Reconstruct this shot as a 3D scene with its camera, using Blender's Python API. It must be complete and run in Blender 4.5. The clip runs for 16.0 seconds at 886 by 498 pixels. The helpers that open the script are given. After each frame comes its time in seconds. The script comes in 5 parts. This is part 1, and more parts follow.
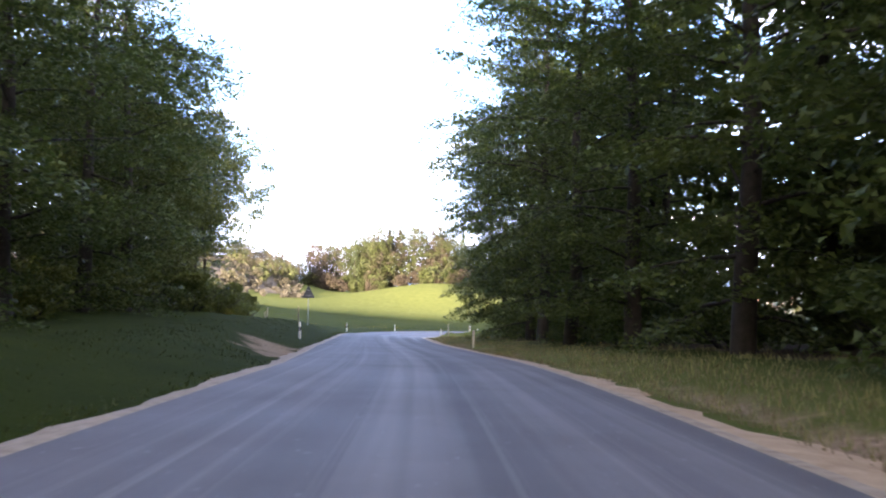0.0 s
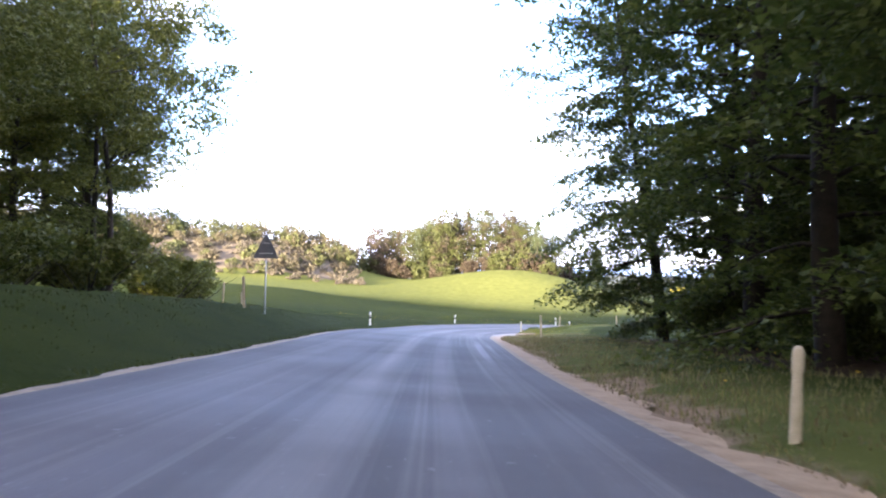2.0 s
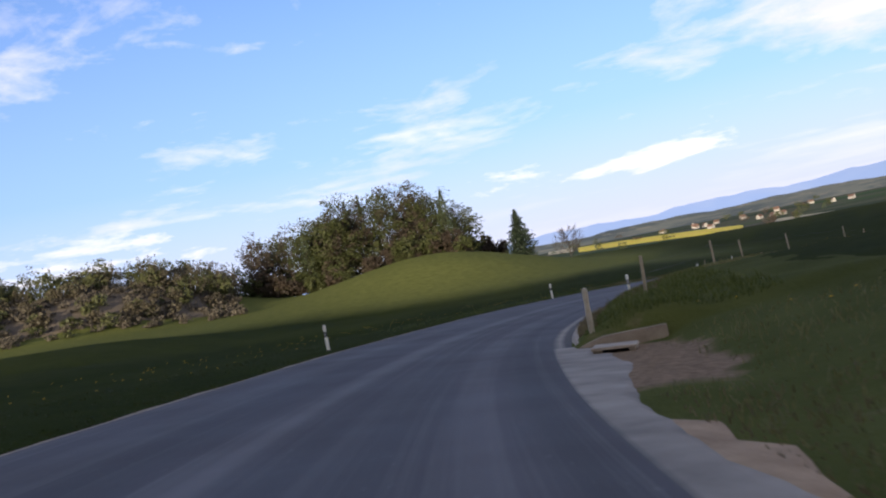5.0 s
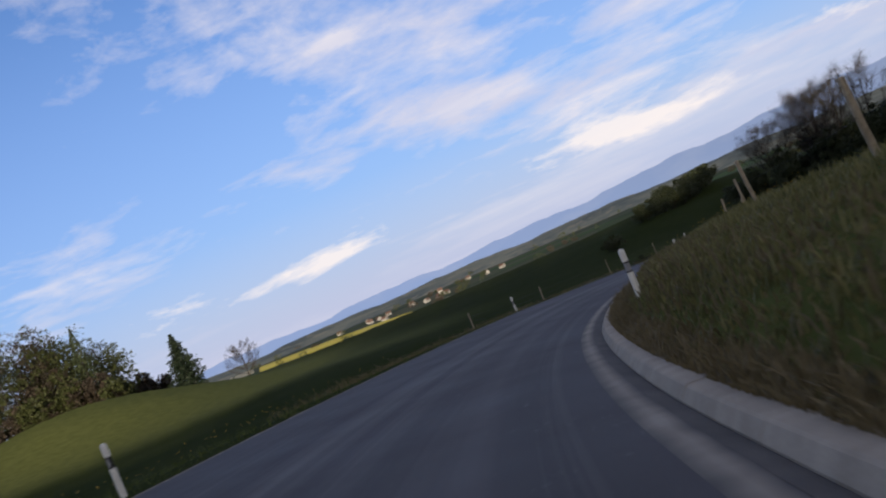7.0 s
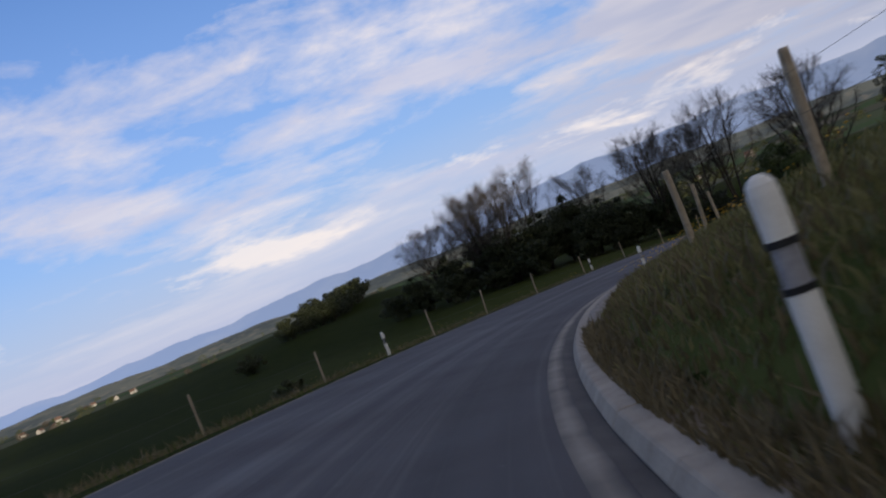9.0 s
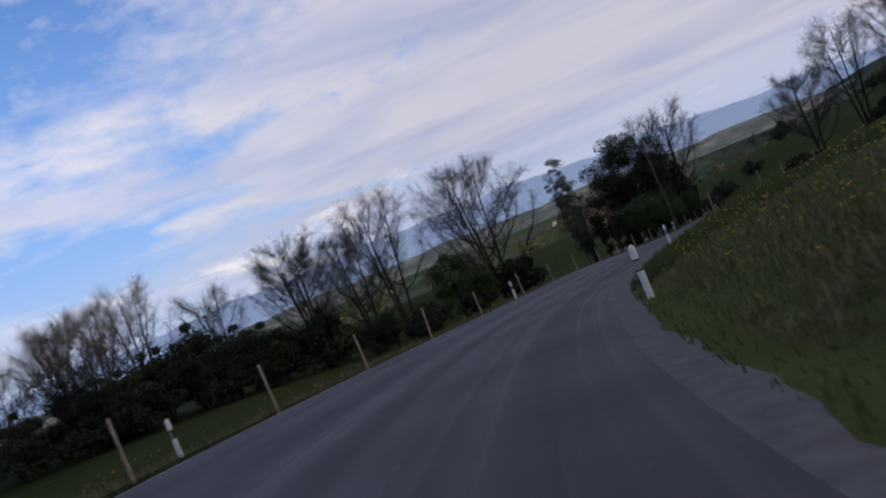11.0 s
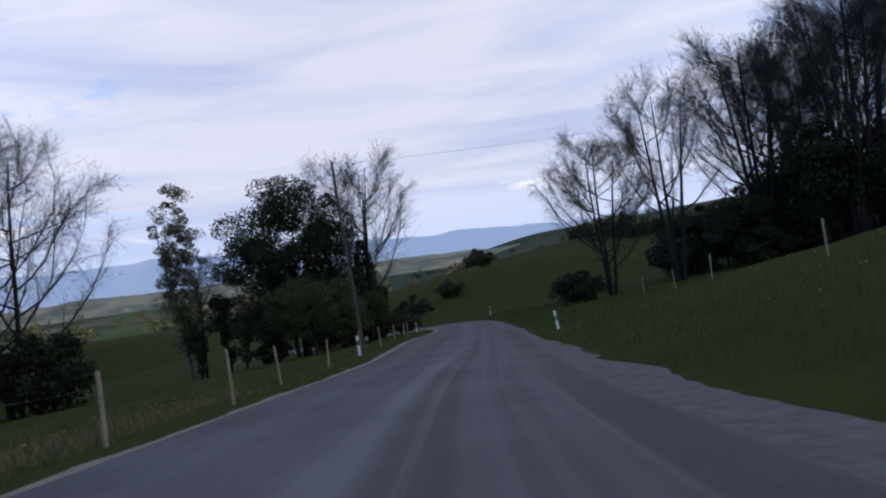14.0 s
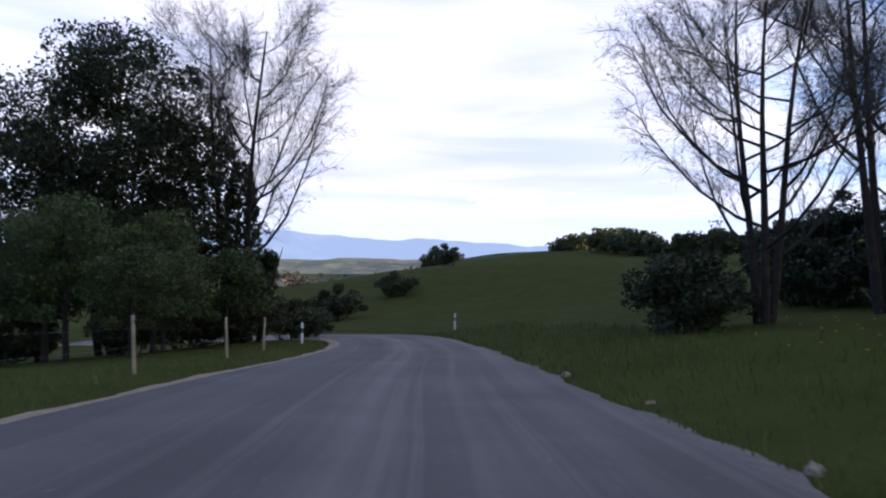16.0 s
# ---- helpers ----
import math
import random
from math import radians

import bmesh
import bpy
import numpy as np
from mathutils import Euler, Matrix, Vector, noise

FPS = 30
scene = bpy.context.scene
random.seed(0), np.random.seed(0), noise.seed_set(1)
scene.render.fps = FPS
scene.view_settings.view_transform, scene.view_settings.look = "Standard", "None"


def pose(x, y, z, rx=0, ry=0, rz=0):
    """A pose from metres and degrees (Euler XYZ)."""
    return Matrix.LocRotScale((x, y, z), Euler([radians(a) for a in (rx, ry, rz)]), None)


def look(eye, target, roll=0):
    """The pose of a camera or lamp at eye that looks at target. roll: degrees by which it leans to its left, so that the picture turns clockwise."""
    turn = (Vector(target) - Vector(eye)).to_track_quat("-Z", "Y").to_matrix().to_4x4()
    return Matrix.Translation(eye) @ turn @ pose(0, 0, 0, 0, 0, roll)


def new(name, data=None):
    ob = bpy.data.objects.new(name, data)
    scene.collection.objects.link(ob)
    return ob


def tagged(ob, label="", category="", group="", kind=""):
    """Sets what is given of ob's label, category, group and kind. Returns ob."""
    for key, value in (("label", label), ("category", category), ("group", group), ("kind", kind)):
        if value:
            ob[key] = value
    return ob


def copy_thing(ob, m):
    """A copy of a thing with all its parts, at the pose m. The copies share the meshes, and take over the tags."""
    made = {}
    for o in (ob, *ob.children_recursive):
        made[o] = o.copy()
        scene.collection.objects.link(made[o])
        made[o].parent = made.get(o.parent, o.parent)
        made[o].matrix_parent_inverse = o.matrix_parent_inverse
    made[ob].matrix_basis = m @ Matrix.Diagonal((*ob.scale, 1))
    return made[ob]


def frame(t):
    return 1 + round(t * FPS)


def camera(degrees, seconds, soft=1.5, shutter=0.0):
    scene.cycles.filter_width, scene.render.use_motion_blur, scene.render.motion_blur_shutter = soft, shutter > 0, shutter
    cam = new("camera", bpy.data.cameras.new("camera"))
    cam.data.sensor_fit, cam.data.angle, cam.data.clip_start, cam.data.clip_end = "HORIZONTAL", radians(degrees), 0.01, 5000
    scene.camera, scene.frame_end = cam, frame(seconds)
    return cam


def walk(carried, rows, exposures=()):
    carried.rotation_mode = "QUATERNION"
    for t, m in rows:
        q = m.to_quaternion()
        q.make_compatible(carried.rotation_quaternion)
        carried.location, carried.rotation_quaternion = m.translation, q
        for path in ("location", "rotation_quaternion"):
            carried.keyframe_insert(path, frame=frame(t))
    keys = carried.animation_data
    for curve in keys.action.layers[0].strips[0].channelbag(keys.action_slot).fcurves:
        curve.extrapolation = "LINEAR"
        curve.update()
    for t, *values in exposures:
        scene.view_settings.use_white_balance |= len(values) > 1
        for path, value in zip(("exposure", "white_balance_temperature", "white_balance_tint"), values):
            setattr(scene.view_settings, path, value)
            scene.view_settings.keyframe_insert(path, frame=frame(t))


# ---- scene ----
cam = camera(52.9, 16.0, soft=2.1, shutter=0.12)
PATH = [
    (0.0, (0.000, 0.000, 1.000), (0.005, 9.997, 1.264), 0.91),
    (0.5, (-0.022, 10.288, 0.604), (-0.023, 20.286, 0.811), 0.39),
    (1.0, (-0.220, 20.431, -0.079), (-0.467, 30.426, 0.108), 0.52),
    (1.5, (-0.535, 30.384, -0.728), (-1.107, 40.367, -0.566), 1.20),
    (2.0, (-1.086, 40.656, -1.429), (-1.856, 50.625, -1.283), 1.20),
    (2.5, (-1.867, 51.442, -2.064), (-2.703, 61.406, -1.938), -0.91),
    (3.0, (-2.691, 62.578, -2.756), (-3.428, 72.551, -2.681), -3.28),
    (3.2, (-2.972, 67.108, -2.932), (-3.636, 77.085, -2.862), -3.95),
    (3.7, (-3.465, 78.487, -3.658), (-3.890, 88.478, -3.610), -5.40),
    (4.2, (-3.700, 89.935, -4.473), (-3.862, 99.934, -4.449), -7.02),
    (4.7, (-3.659, 101.443, -5.305), (-3.547, 111.442, -5.269), -9.42),
    (5.3, (-3.117, 115.298, -6.264), (-2.537, 125.280, -6.110), -14.27),
    (5.5, (-2.799, 119.908, -6.590), (-1.983, 129.872, -6.378), -16.40),
    (6.0, (-1.131, 131.708, -7.337), (0.592, 141.555, -7.053), -21.64),
    (6.5, (1.423, 143.179, -8.146), (4.324, 152.746, -7.909), -23.45),
    (7.0, (5.412, 154.034, -8.757), (9.467, 163.172, -8.549), -23.14),
    (7.5, (10.526, 164.286, -9.550), (15.613, 172.893, -9.360), -21.83),
    (8.0, (16.749, 173.715, -10.266), (22.690, 181.758, -10.135), -21.09),
    (8.5, (23.516, 182.516, -10.967), (30.194, 189.959, -10.917), -21.06),
    (9.0, (30.856, 190.157, -11.820), (38.255, 196.884, -11.842), -21.54),
    (9.5, (38.898, 196.949, -12.605), (46.949, 202.880, -12.705), -22.55),
    (10.0, (47.487, 202.977, -13.488), (56.116, 208.028, -13.661), -23.09),
    (10.2, (51.154, 205.167, -13.783), (59.990, 209.846, -13.949), -23.00),
    (10.7, (60.485, 209.842, -14.603), (69.777, 213.536, -14.700), -22.70),
    (11.2, (70.186, 213.422, -15.344), (79.819, 216.108, -15.350), -22.04),
    (11.7, (80.202, 215.969, -16.026), (90.052, 217.695, -15.967), -20.67),
    (12.3, (92.557, 217.791, -16.847), (102.529, 218.534, -16.781), -17.48),
    (12.5, (96.774, 218.110, -17.175), (106.763, 218.569, -17.121), -16.03),
    (13.0, (107.304, 218.441, -17.861), (117.303, 218.347, -17.774), -11.97),
    (13.5, (117.814, 218.518, -18.536), (127.801, 218.041, -18.413), -8.76),
    (14.0, (128.593, 218.024, -19.321), (138.565, 217.277, -19.269), -7.92),
    (14.5, (139.613, 217.274, -20.281), (149.565, 216.297, -20.285), -7.87),
    (15.0, (151.095, 216.106, -21.192), (161.034, 215.001, -21.164), -7.67),
    (15.5, (161.823, 214.808, -22.047), (171.753, 213.631, -21.925), -5.03),
    (16.0, (172.557, 213.713, -22.637), (182.483, 212.514, -22.500), 0.41),
]
walk(cam, [(t, look(eye, target, roll)) for t, eye, target, roll in PATH],
     exposures=[(0.0, 3.5, 7200, 16), (1.5, 3.68, 7200, 17), (3.0, 3.15, 7200, 16), (4.2, 1.8, 7050, 14), (5.3, 0.60, 6950, 13), (6.2, 0.36, 6900, 12), (8.0, 0.22, 6900, 12),
                (10.2, 0.2, 6800, 12), (12.3, 0.42, 6250, 10), (14.0, 0.65, 6300, 10), (16.0, 1.18, 6450, 11)])

# ---- world and sun ----
SUN_EL, SUN_AZ = 5.5, 205.0          # degrees; azimuth clockwise from +y
world = bpy.data.worlds.new("world")
scene.world = world
world.use_nodes = True


class Nodes:
    """Short way to write node trees."""

    def __init__(self, tree):
        self.tree = tree

    def add(self, kind, inputs=None, **props):
        n = self.tree.nodes.new(kind)
        for k, v in props.items():
            setattr(n, k, v)
        for k, v in (inputs or {}).items():
            if isinstance(v, bpy.types.NodeSocket):
                self.tree.links.new(v, n.inputs[k])
            else:
                n.inputs[k].default_value = v
        return n

    def link(self, a, b):
        self.tree.links.new(a, b)

    def math(self, op, a, b=0.0, clamp=False):
        return self.add("ShaderNodeMath", {0: a, 1: b}, operation=op, use_clamp=clamp).outputs[0]

    def mix(self, fac, a, b, blend="MIX"):
        n = self.add("ShaderNodeMix", {0: fac, 6: a, 7: b}, data_type="RGBA", blend_type=blend)
        return n.outputs[2]

    def noise(self, vec, scale, detail=4.0, rough=0.55, distortion=0.0):
        ins = {"Scale": scale, "Detail": detail, "Roughness": rough, "Distortion": distortion}
        if vec is not None:
            ins["Vector"] = vec
        return self.add("ShaderNodeTexNoise", ins).outputs[0]

    def ramp(self, fac, stops):
        n = self.add("ShaderNodeValToRGB", {0: fac})
        el = n.color_ramp.elements
        while len(el) < len(stops):
            el.new(0.5)
        for e, (p, c) in zip(el, stops):
            e.position = p
            e.color = (*c, 1.0) if len(c) == 3 else c
        return n.outputs[0]

    def span(self, v, a, b, lo=0.0, hi=1.0):
        return self.add("ShaderNodeMapRange", {0: v, 1: a, 2: b, 3: lo, 4: hi}).outputs[0]


def build_sky():
    t = Nodes(world.node_tree)
    world.node_tree.nodes.clear()
    sky = t.add("ShaderNodeTexSky", sky_type="NISHITA", sun_disc=False, sun_elevation=radians(SUN_EL),
                sun_rotation=radians(SUN_AZ), altitude=600.0, air_density=1.0, dust_density=0.15, ozone_density=3.0)
    co = t.add("ShaderNodeTexCoord").outputs["Generated"]
    sep = t.add("ShaderNodeSeparateXYZ", {0: co})
    up = t.math("MAXIMUM", sep.outputs[2], 0.0)
    # level banks of cloud: long along the horizon, closer together towards it
    flat = t.add("ShaderNodeVectorMath", {0: t.add("ShaderNodeCombineXYZ", {0: sep.outputs[0], 1: sep.outputs[1]}).outputs[0]}, operation="NORMALIZE").outputs[0]
    around = t.add("ShaderNodeSeparateXYZ", {0: flat})
    tall = t.math("LOGARITHM", t.math("ADD", up, 0.07), 2.718)

    def layer(a, v, shift):
        return t.add("ShaderNodeCombineXYZ", {0: t.math("MULTIPLY", around.outputs[0], a), 1: t.math("MULTIPLY", around.outputs[1], a),
                                              2: t.math("ADD", t.math("MULTIPLY", tall, v), shift)}).outputs[0]

    big = t.noise(layer(2.3, 2.6, 3.4), 1.0, 3.0, 0.5, 0.35)
    mid = t.noise(layer(6.0, 6.5, 1.2), 1.0, 5.0, 0.58, 0.5)
    ripple = t.noise(layer(22.0, 17.0, 7.0), 1.0, 5.0, 0.62, 0.3)
    body = t.math("ADD", t.math("ADD", t.math("MULTIPLY", big, 0.50), t.math("MULTIPLY", mid, 0.33)), t.math("MULTIPLY", ripple, 0.17))
    # more cloud towards +x, the side to which the weather stands
    more = t.math("ADD", t.span(sep.outputs[0], 0.0, 0.6, -0.015, 0.045), t.span(sep.outputs[0], 0.83, 0.985, 0.0, 0.23))
    full = t.math("ADD", body, more)
    cover = t.math("MULTIPLY", t.span(full, 0.495, 0.63), t.span(up, 0.02, 0.09, 0.25, 0.88))
    soft = t.noise(layer(2.6, 5.0, 5.0), 1.0, 4.0, 0.5, 0.4)
    shade = t.span(soft, 0.40, 0.62)
    cloud = t.mix(shade, (8.3, 8.2, 9.1, 1), (6.5, 6.8, 8.6, 1))
    # the thick bank in the east is duller
    cloud = t.mix(t.span(sep.outputs[0], 0.78, 0.97, 0.0, 0.9), cloud, t.mix(shade, (6.2, 6.0, 6.7, 1), (4.2, 4.5, 6.0, 1)))
    # low bright cumulus over the mountains, flat below and billowing above
    puff = t.noise(layer(4.2, 2.2, 11.0), 1.0, 6.0, 0.62, 0.2)
    base = t.add("ShaderNodeMath", {0: t.math("SUBTRACT", up, 0.062), 1: 0.0}, operation="MAXIMUM").outputs[0]
    under = t.add("ShaderNodeMath", {0: t.math("SUBTRACT", 0.056, up), 1: 0.0}, operation="MAXIMUM").outputs[0]
    heap = t.math("SUBTRACT", t.math("SUBTRACT", puff, t.math("MULTIPLY", base, 3.2)), t.math("MULTIPLY", under, 9.0))
    heap = t.span(heap, 0.50, 0.60)
    tinted = t.mix(1.0, sky.outputs[0], (1.75, 1.88, 2.5, 1), "MULTIPLY")
    haze = t.math("SUBTRACT", 1.0, t.span(up, 0.0, 0.45), clamp=True)
    tinted = t.mix(t.math("MULTIPLY", haze, 0.78), tinted, (3.35, 4.95, 9.2, 1))
    low = t.math("SUBTRACT", 1.0, t.span(up, 0.0, 0.13), clamp=True)
    tinted = t.mix(t.math("MULTIPLY", low, 0.6), tinted, (6.0, 6.3, 8.2, 1))
    col = t.mix(cover, tinted, cloud)
    col = t.mix(t.math("MULTIPLY", heap, 0.8), col, (10.2, 9.6, 9.5, 1))
    # the evening sky is warm and bright round the sun
    az, el = radians(SUN_AZ), radians(SUN_EL)
    toward = t.add("ShaderNodeVectorMath", {0: co, 1: (math.sin(az) * math.cos(el), math.cos(az) * math.cos(el), math.sin(el))}, operation="DOT_PRODUCT").outputs["Value"]
    glow = t.math("POWER", t.math("MAXIMUM", toward, 0.0), 2.0)
    col = t.mix(t.math("MULTIPLY", glow, 0.75), col, (9.4, 8.2, 6.3, 1))
    bg = t.add("ShaderNodeBackground", {0: col, 1: 0.081})
    out = t.add("ShaderNodeOutputWorld")
    t.link(bg.outputs[0], out.inputs[0])


build_sky()
sun = new("sun", bpy.data.lights.new("sun", "SUN"))
sun.data.energy, sun.data.angle, sun.data.color = 5.0, radians(0.6), (1.0, 0.88, 0.71)
az, el = radians(SUN_AZ), radians(SUN_EL)
sun_dir = Vector((math.sin(az) * math.cos(el), math.cos(az) * math.cos(el), math.sin(el)))
sun.matrix_world = look(sun_dir * 100, (0, 0, 0))

# ---- materials ----


def material(name):
    m = bpy.data.materials.new(name)
    m.use_nodes = True
    m.node_tree.nodes.clear()
    return m, Nodes(m.node_tree)


def finish(m, t, color, rough=0.85, bump=None, strength=0.3, distance=0.02, metallic=0.0, trans=0.0, specular=0.3):
    ins = {"Base Color": color, "Roughness": rough, "Metallic": metallic, "Specular IOR Level": specular}
    if bump is not None:
        ins["Normal"] = t.add("ShaderNodeBump", {"Height": bump, "Strength": strength, "Distance": distance}).outputs[0]
    p = t.add("ShaderNodeBsdfPrincipled", ins)
    res = p.outputs[0]
    if trans > 0:
        tr = t.add("ShaderNodeBsdfTranslucent", {0: color})
        res = t.add("ShaderNodeMixShader", {0: trans, 1: res, 2: tr.outputs[0]}).outputs[0]
    out = t.add("ShaderNodeOutputMaterial")
    t.link(res, out.inputs[0])
    return m


def plain(name, a, b, scale=6.0, rough=0.8, strength=0.3, fine=60.0, **kw):
    """Two-tone mottled surface with fine relief, at real size."""
    m, t = material(name)
    co = t.add("ShaderNodeTexCoord").outputs["Object"]
    n1, n2 = t.noise(co, scale, 5.0), t.noise(co, fine, 3.0)
    fac = t.math("ADD", t.math("MULTIPLY", n1, 0.7), t.math("MULTIPLY", n2, 0.3))
    col = t.mix(t.span(fac, 0.32, 0.68), (*a, 1), (*b, 1))
    return finish(m, t, col, rough, n2, strength, 0.01, **kw)


def leaf(name, a, b, trans=0.35, rough=0.55):
    m, t = material(name)
    isl = t.add("ShaderNodeNewGeometry").outputs["Random Per Island"]
    obj = t.add("ShaderNodeObjectInfo").outputs["Random"]
    co = t.add("ShaderNodeTexCoord").outputs["Object"]
    n = t.noise(co, 0.35, 2.0)
    fac = t.math("ADD", t.math("MULTIPLY", isl, 0.55), t.math("ADD", t.math("MULTIPLY", n, 0.5), t.math("MULTIPLY", obj, 0.25)))
    col = t.mix(t.span(fac, 0.2, 1.05), (*a, 1), (*b, 1))
    return finish(m, t, col, rough, trans=trans, specular=0.25)


SCAR = 2.55


def make_asphalt():
    m, t = material("asphalt")
    uv = t.add("ShaderNodeUVMap", uv_map="road").outputs[0]
    pos = t.add("ShaderNodeNewGeometry").outputs["Position"]
    streak = t.add("ShaderNodeMapping", {0: uv, 3: (0.9, 0.012, 1)}).outputs[0]
    fine = t.add("ShaderNodeMapping", {0: uv, 1: (3.3, 0, 0), 3: (3.4, 0.016, 1)}).outputs[0]
    s1, s2 = t.noise(streak, 1.0, 3.0, 0.6), t.noise(fine, 1.0, 3.0, 0.65)
    grain, blot = t.noise(pos, 90.0, 3.0), t.noise(pos, 0.35, 4.0)
    chips = t.noise(pos, 9.0, 2.0, 0.5)
    ax = t.add("ShaderNodeSeparateXYZ", {0: uv})
    lat, run = ax.outputs[0], ax.outputs[1]
    col = t.mix(t.span(s1, 0.35, 0.68), (0.070, 0.0635, 0.064, 1), (0.116, 0.1055, 0.106, 1))
    col = t.mix(t.math("MULTIPLY", t.span(s2, 0.54, 0.70), 0.6), col, (0.200, 0.186, 0.172, 1))
    # wheel tracks polished paler in the inner lane, and the pale worn seam between the lanes
    wob = t.math("ADD", lat, t.span(t.noise(streak, 3.0, 2.0), 0.3, 0.7, -0.22, 0.22))
    for at, wide, much in ((0.05, 0.55, 0.85), (1.25, 0.32, 0.4), (2.35, 0.35, 0.4), (-2.0, 0.6, 0.22)):
        d = t.math("ABSOLUTE", t.math("SUBTRACT", wob, at))
        band = t.math("SUBTRACT", 1.0, t.span(d, 0.08, wide), clamp=True)
        col = t.mix(t.math("MULTIPLY", band, t.span(s1, 0.3, 0.6, 0.35 * much, much)), col, (0.212, 0.200, 0.190, 1))
    col = t.mix(t.math("MULTIPLY", t.span(grain, 0.35, 0.75), 0.25), col, (0.182, 0.170, 0.155, 1))
    col = t.mix(t.math("MULTIPLY", t.span(blot, 0.45, 0.75), 0.25), col, (0.064, 0.0605, 0.061, 1))
    col = t.mix(t.math("MULTIPLY", t.span(chips, 0.70, 0.74), 0.5), col, (0.26, 0.255, 0.25, 1))
    # a pale scar along the inner edge before the bend
    d = t.math("ABSOLUTE", t.math("SUBTRACT", wob, SCAR))
    scar = t.math("MULTIPLY", t.math("SUBTRACT", 1.0, t.span(d, 0.05, 0.22), clamp=True), t.math("MULTIPLY", t.span(run, 60, 66), t.span(run, 80, 72)))
    col = t.mix(t.math("MULTIPLY", scar, 0.6), col, (0.27, 0.268, 0.27, 1))
    # lower light in the bend painted as darker asphalt, half as strong beyond it
    bend_dim = t.math("MULTIPLY", t.span(run, 92, 122), t.span(run, 290, 240, 0.5, 1.0))
    col = t.mix(bend_dim, col, t.mix(1.0, col, (0.68, 0.67, 0.69, 1), "MULTIPLY"))
    return finish(m, t, col, t.span(blot, 0.3, 0.7, 0.72, 0.9), grain, 0.35, 0.006, specular=0.35)


def make_ground():
    m, t = material("meadow")
    pos = t.add("ShaderNodeNewGeometry").outputs["Position"]
    n0, n1, n2 = t.noise(pos, 0.045, 5.0), t.noise(pos, 0.5, 5.0), t.noise(pos, 7.0, 4.0, 0.65)
    grass = t.mix(t.span(n1, 0.3, 0.7), (0.017, 0.025, 0.0035, 1), (0.029, 0.039, 0.0055, 1))
    grass = t.mix(t.math("MULTIPLY", t.span(n0, 0.35, 0.7), 0.5), grass, (0.038, 0.047, 0.013, 1))
    grass = t.mix(t.math("MULTIPLY", t.span(n2, 0.4, 0.75), 0.35), grass, (0.020, 0.026, 0.008, 1))
    # paler, yellower grass; on the knoll and the far slope it also paints the sunlight
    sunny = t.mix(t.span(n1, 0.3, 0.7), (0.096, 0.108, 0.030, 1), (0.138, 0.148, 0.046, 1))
    grass = t.mix(t.add("ShaderNodeAttribute", attribute_name="pale_sunlit_grass").outputs["Fac"], grass, sunny)
    floor = t.mix(t.span(n2, 0.35, 0.65), (0.030, 0.022, 0.014, 1), (0.065, 0.048, 0.030, 1))
    dirt = t.mix(t.span(n2, 0.3, 0.7), (0.150, 0.103, 0.062, 1), (0.31, 0.222, 0.145, 1))
    wood = t.add("ShaderNodeAttribute", attribute_name="woodland").outputs["Fac"]
    bare = t.add("ShaderNodeAttribute", attribute_name="bare").outputs["Fac"]
    far = t.add("ShaderNodeAttribute", attribute_name="far").outputs["Fac"]
    jag = t.span(n1, 0.3, 0.7, -0.25, 0.25)
    col = t.mix(t.span(t.math("ADD", wood, jag), 0.4, 0.65), grass, floor)
    col = t.mix(t.span(t.math("ADD", bare, jag), 0.4, 0.6), col, dirt)
    # distant patchwork of fields
    cell = t.add("ShaderNodeTexVoronoi", {"Vector": t.add("ShaderNodeMapping", {0: pos, 2: (0, 0, 0.5), 3: (0.0032, 0.0075, 0.0)}).outputs[0], "Scale": 1.0}).outputs["Color"]
    val = t.add("ShaderNodeSeparateColor", {0: cell}).outputs[0]
    fields = t.ramp(val, [(0.0, (0.06, 0.10, 0.04)), (0.3, (0.045, 0.06, 0.035)), (0.5, (0.075, 0.095, 0.048)), (0.7, (0.095, 0.09, 0.065)), (0.85, (0.05, 0.07, 0.04)), (1.0, (0.12, 0.115, 0.085))])
    col = t.mix(far, col, fields)
    return finish(m, t, col, 0.95, n2, 0.6, 0.08, specular=0.015)


def make_gutter():
    """Concrete gutter whose edges are worn and tarred over into the asphalt."""
    m, t = material("worn_gutter_strip")
    pos = t.add("ShaderNodeNewGeometry").outputs["Position"]
    n1, n2 = t.noise(pos, 1.3, 5.0), t.noise(pos, 45.0, 3.0)
    pale = t.mix(t.span(n1, 0.3, 0.7), (0.235, 0.205, 0.165, 1), (0.37, 0.325, 0.262, 1))
    worn = t.add("ShaderNodeAttribute", attribute_name="worn").outputs["Fac"]
    fac = t.span(t.math("ADD", worn, t.span(n1, 0.3, 0.7, -0.15, 0.15)), 0.05, 0.95)
    col = t.mix(fac, (0.074, 0.068, 0.067, 1), pale)
    col = t.mix(t.math("MULTIPLY", n2, 0.2), col, (0.12, 0.118, 0.115, 1))
    return finish(m, t, col, 0.88, n2, 0.3, 0.006)


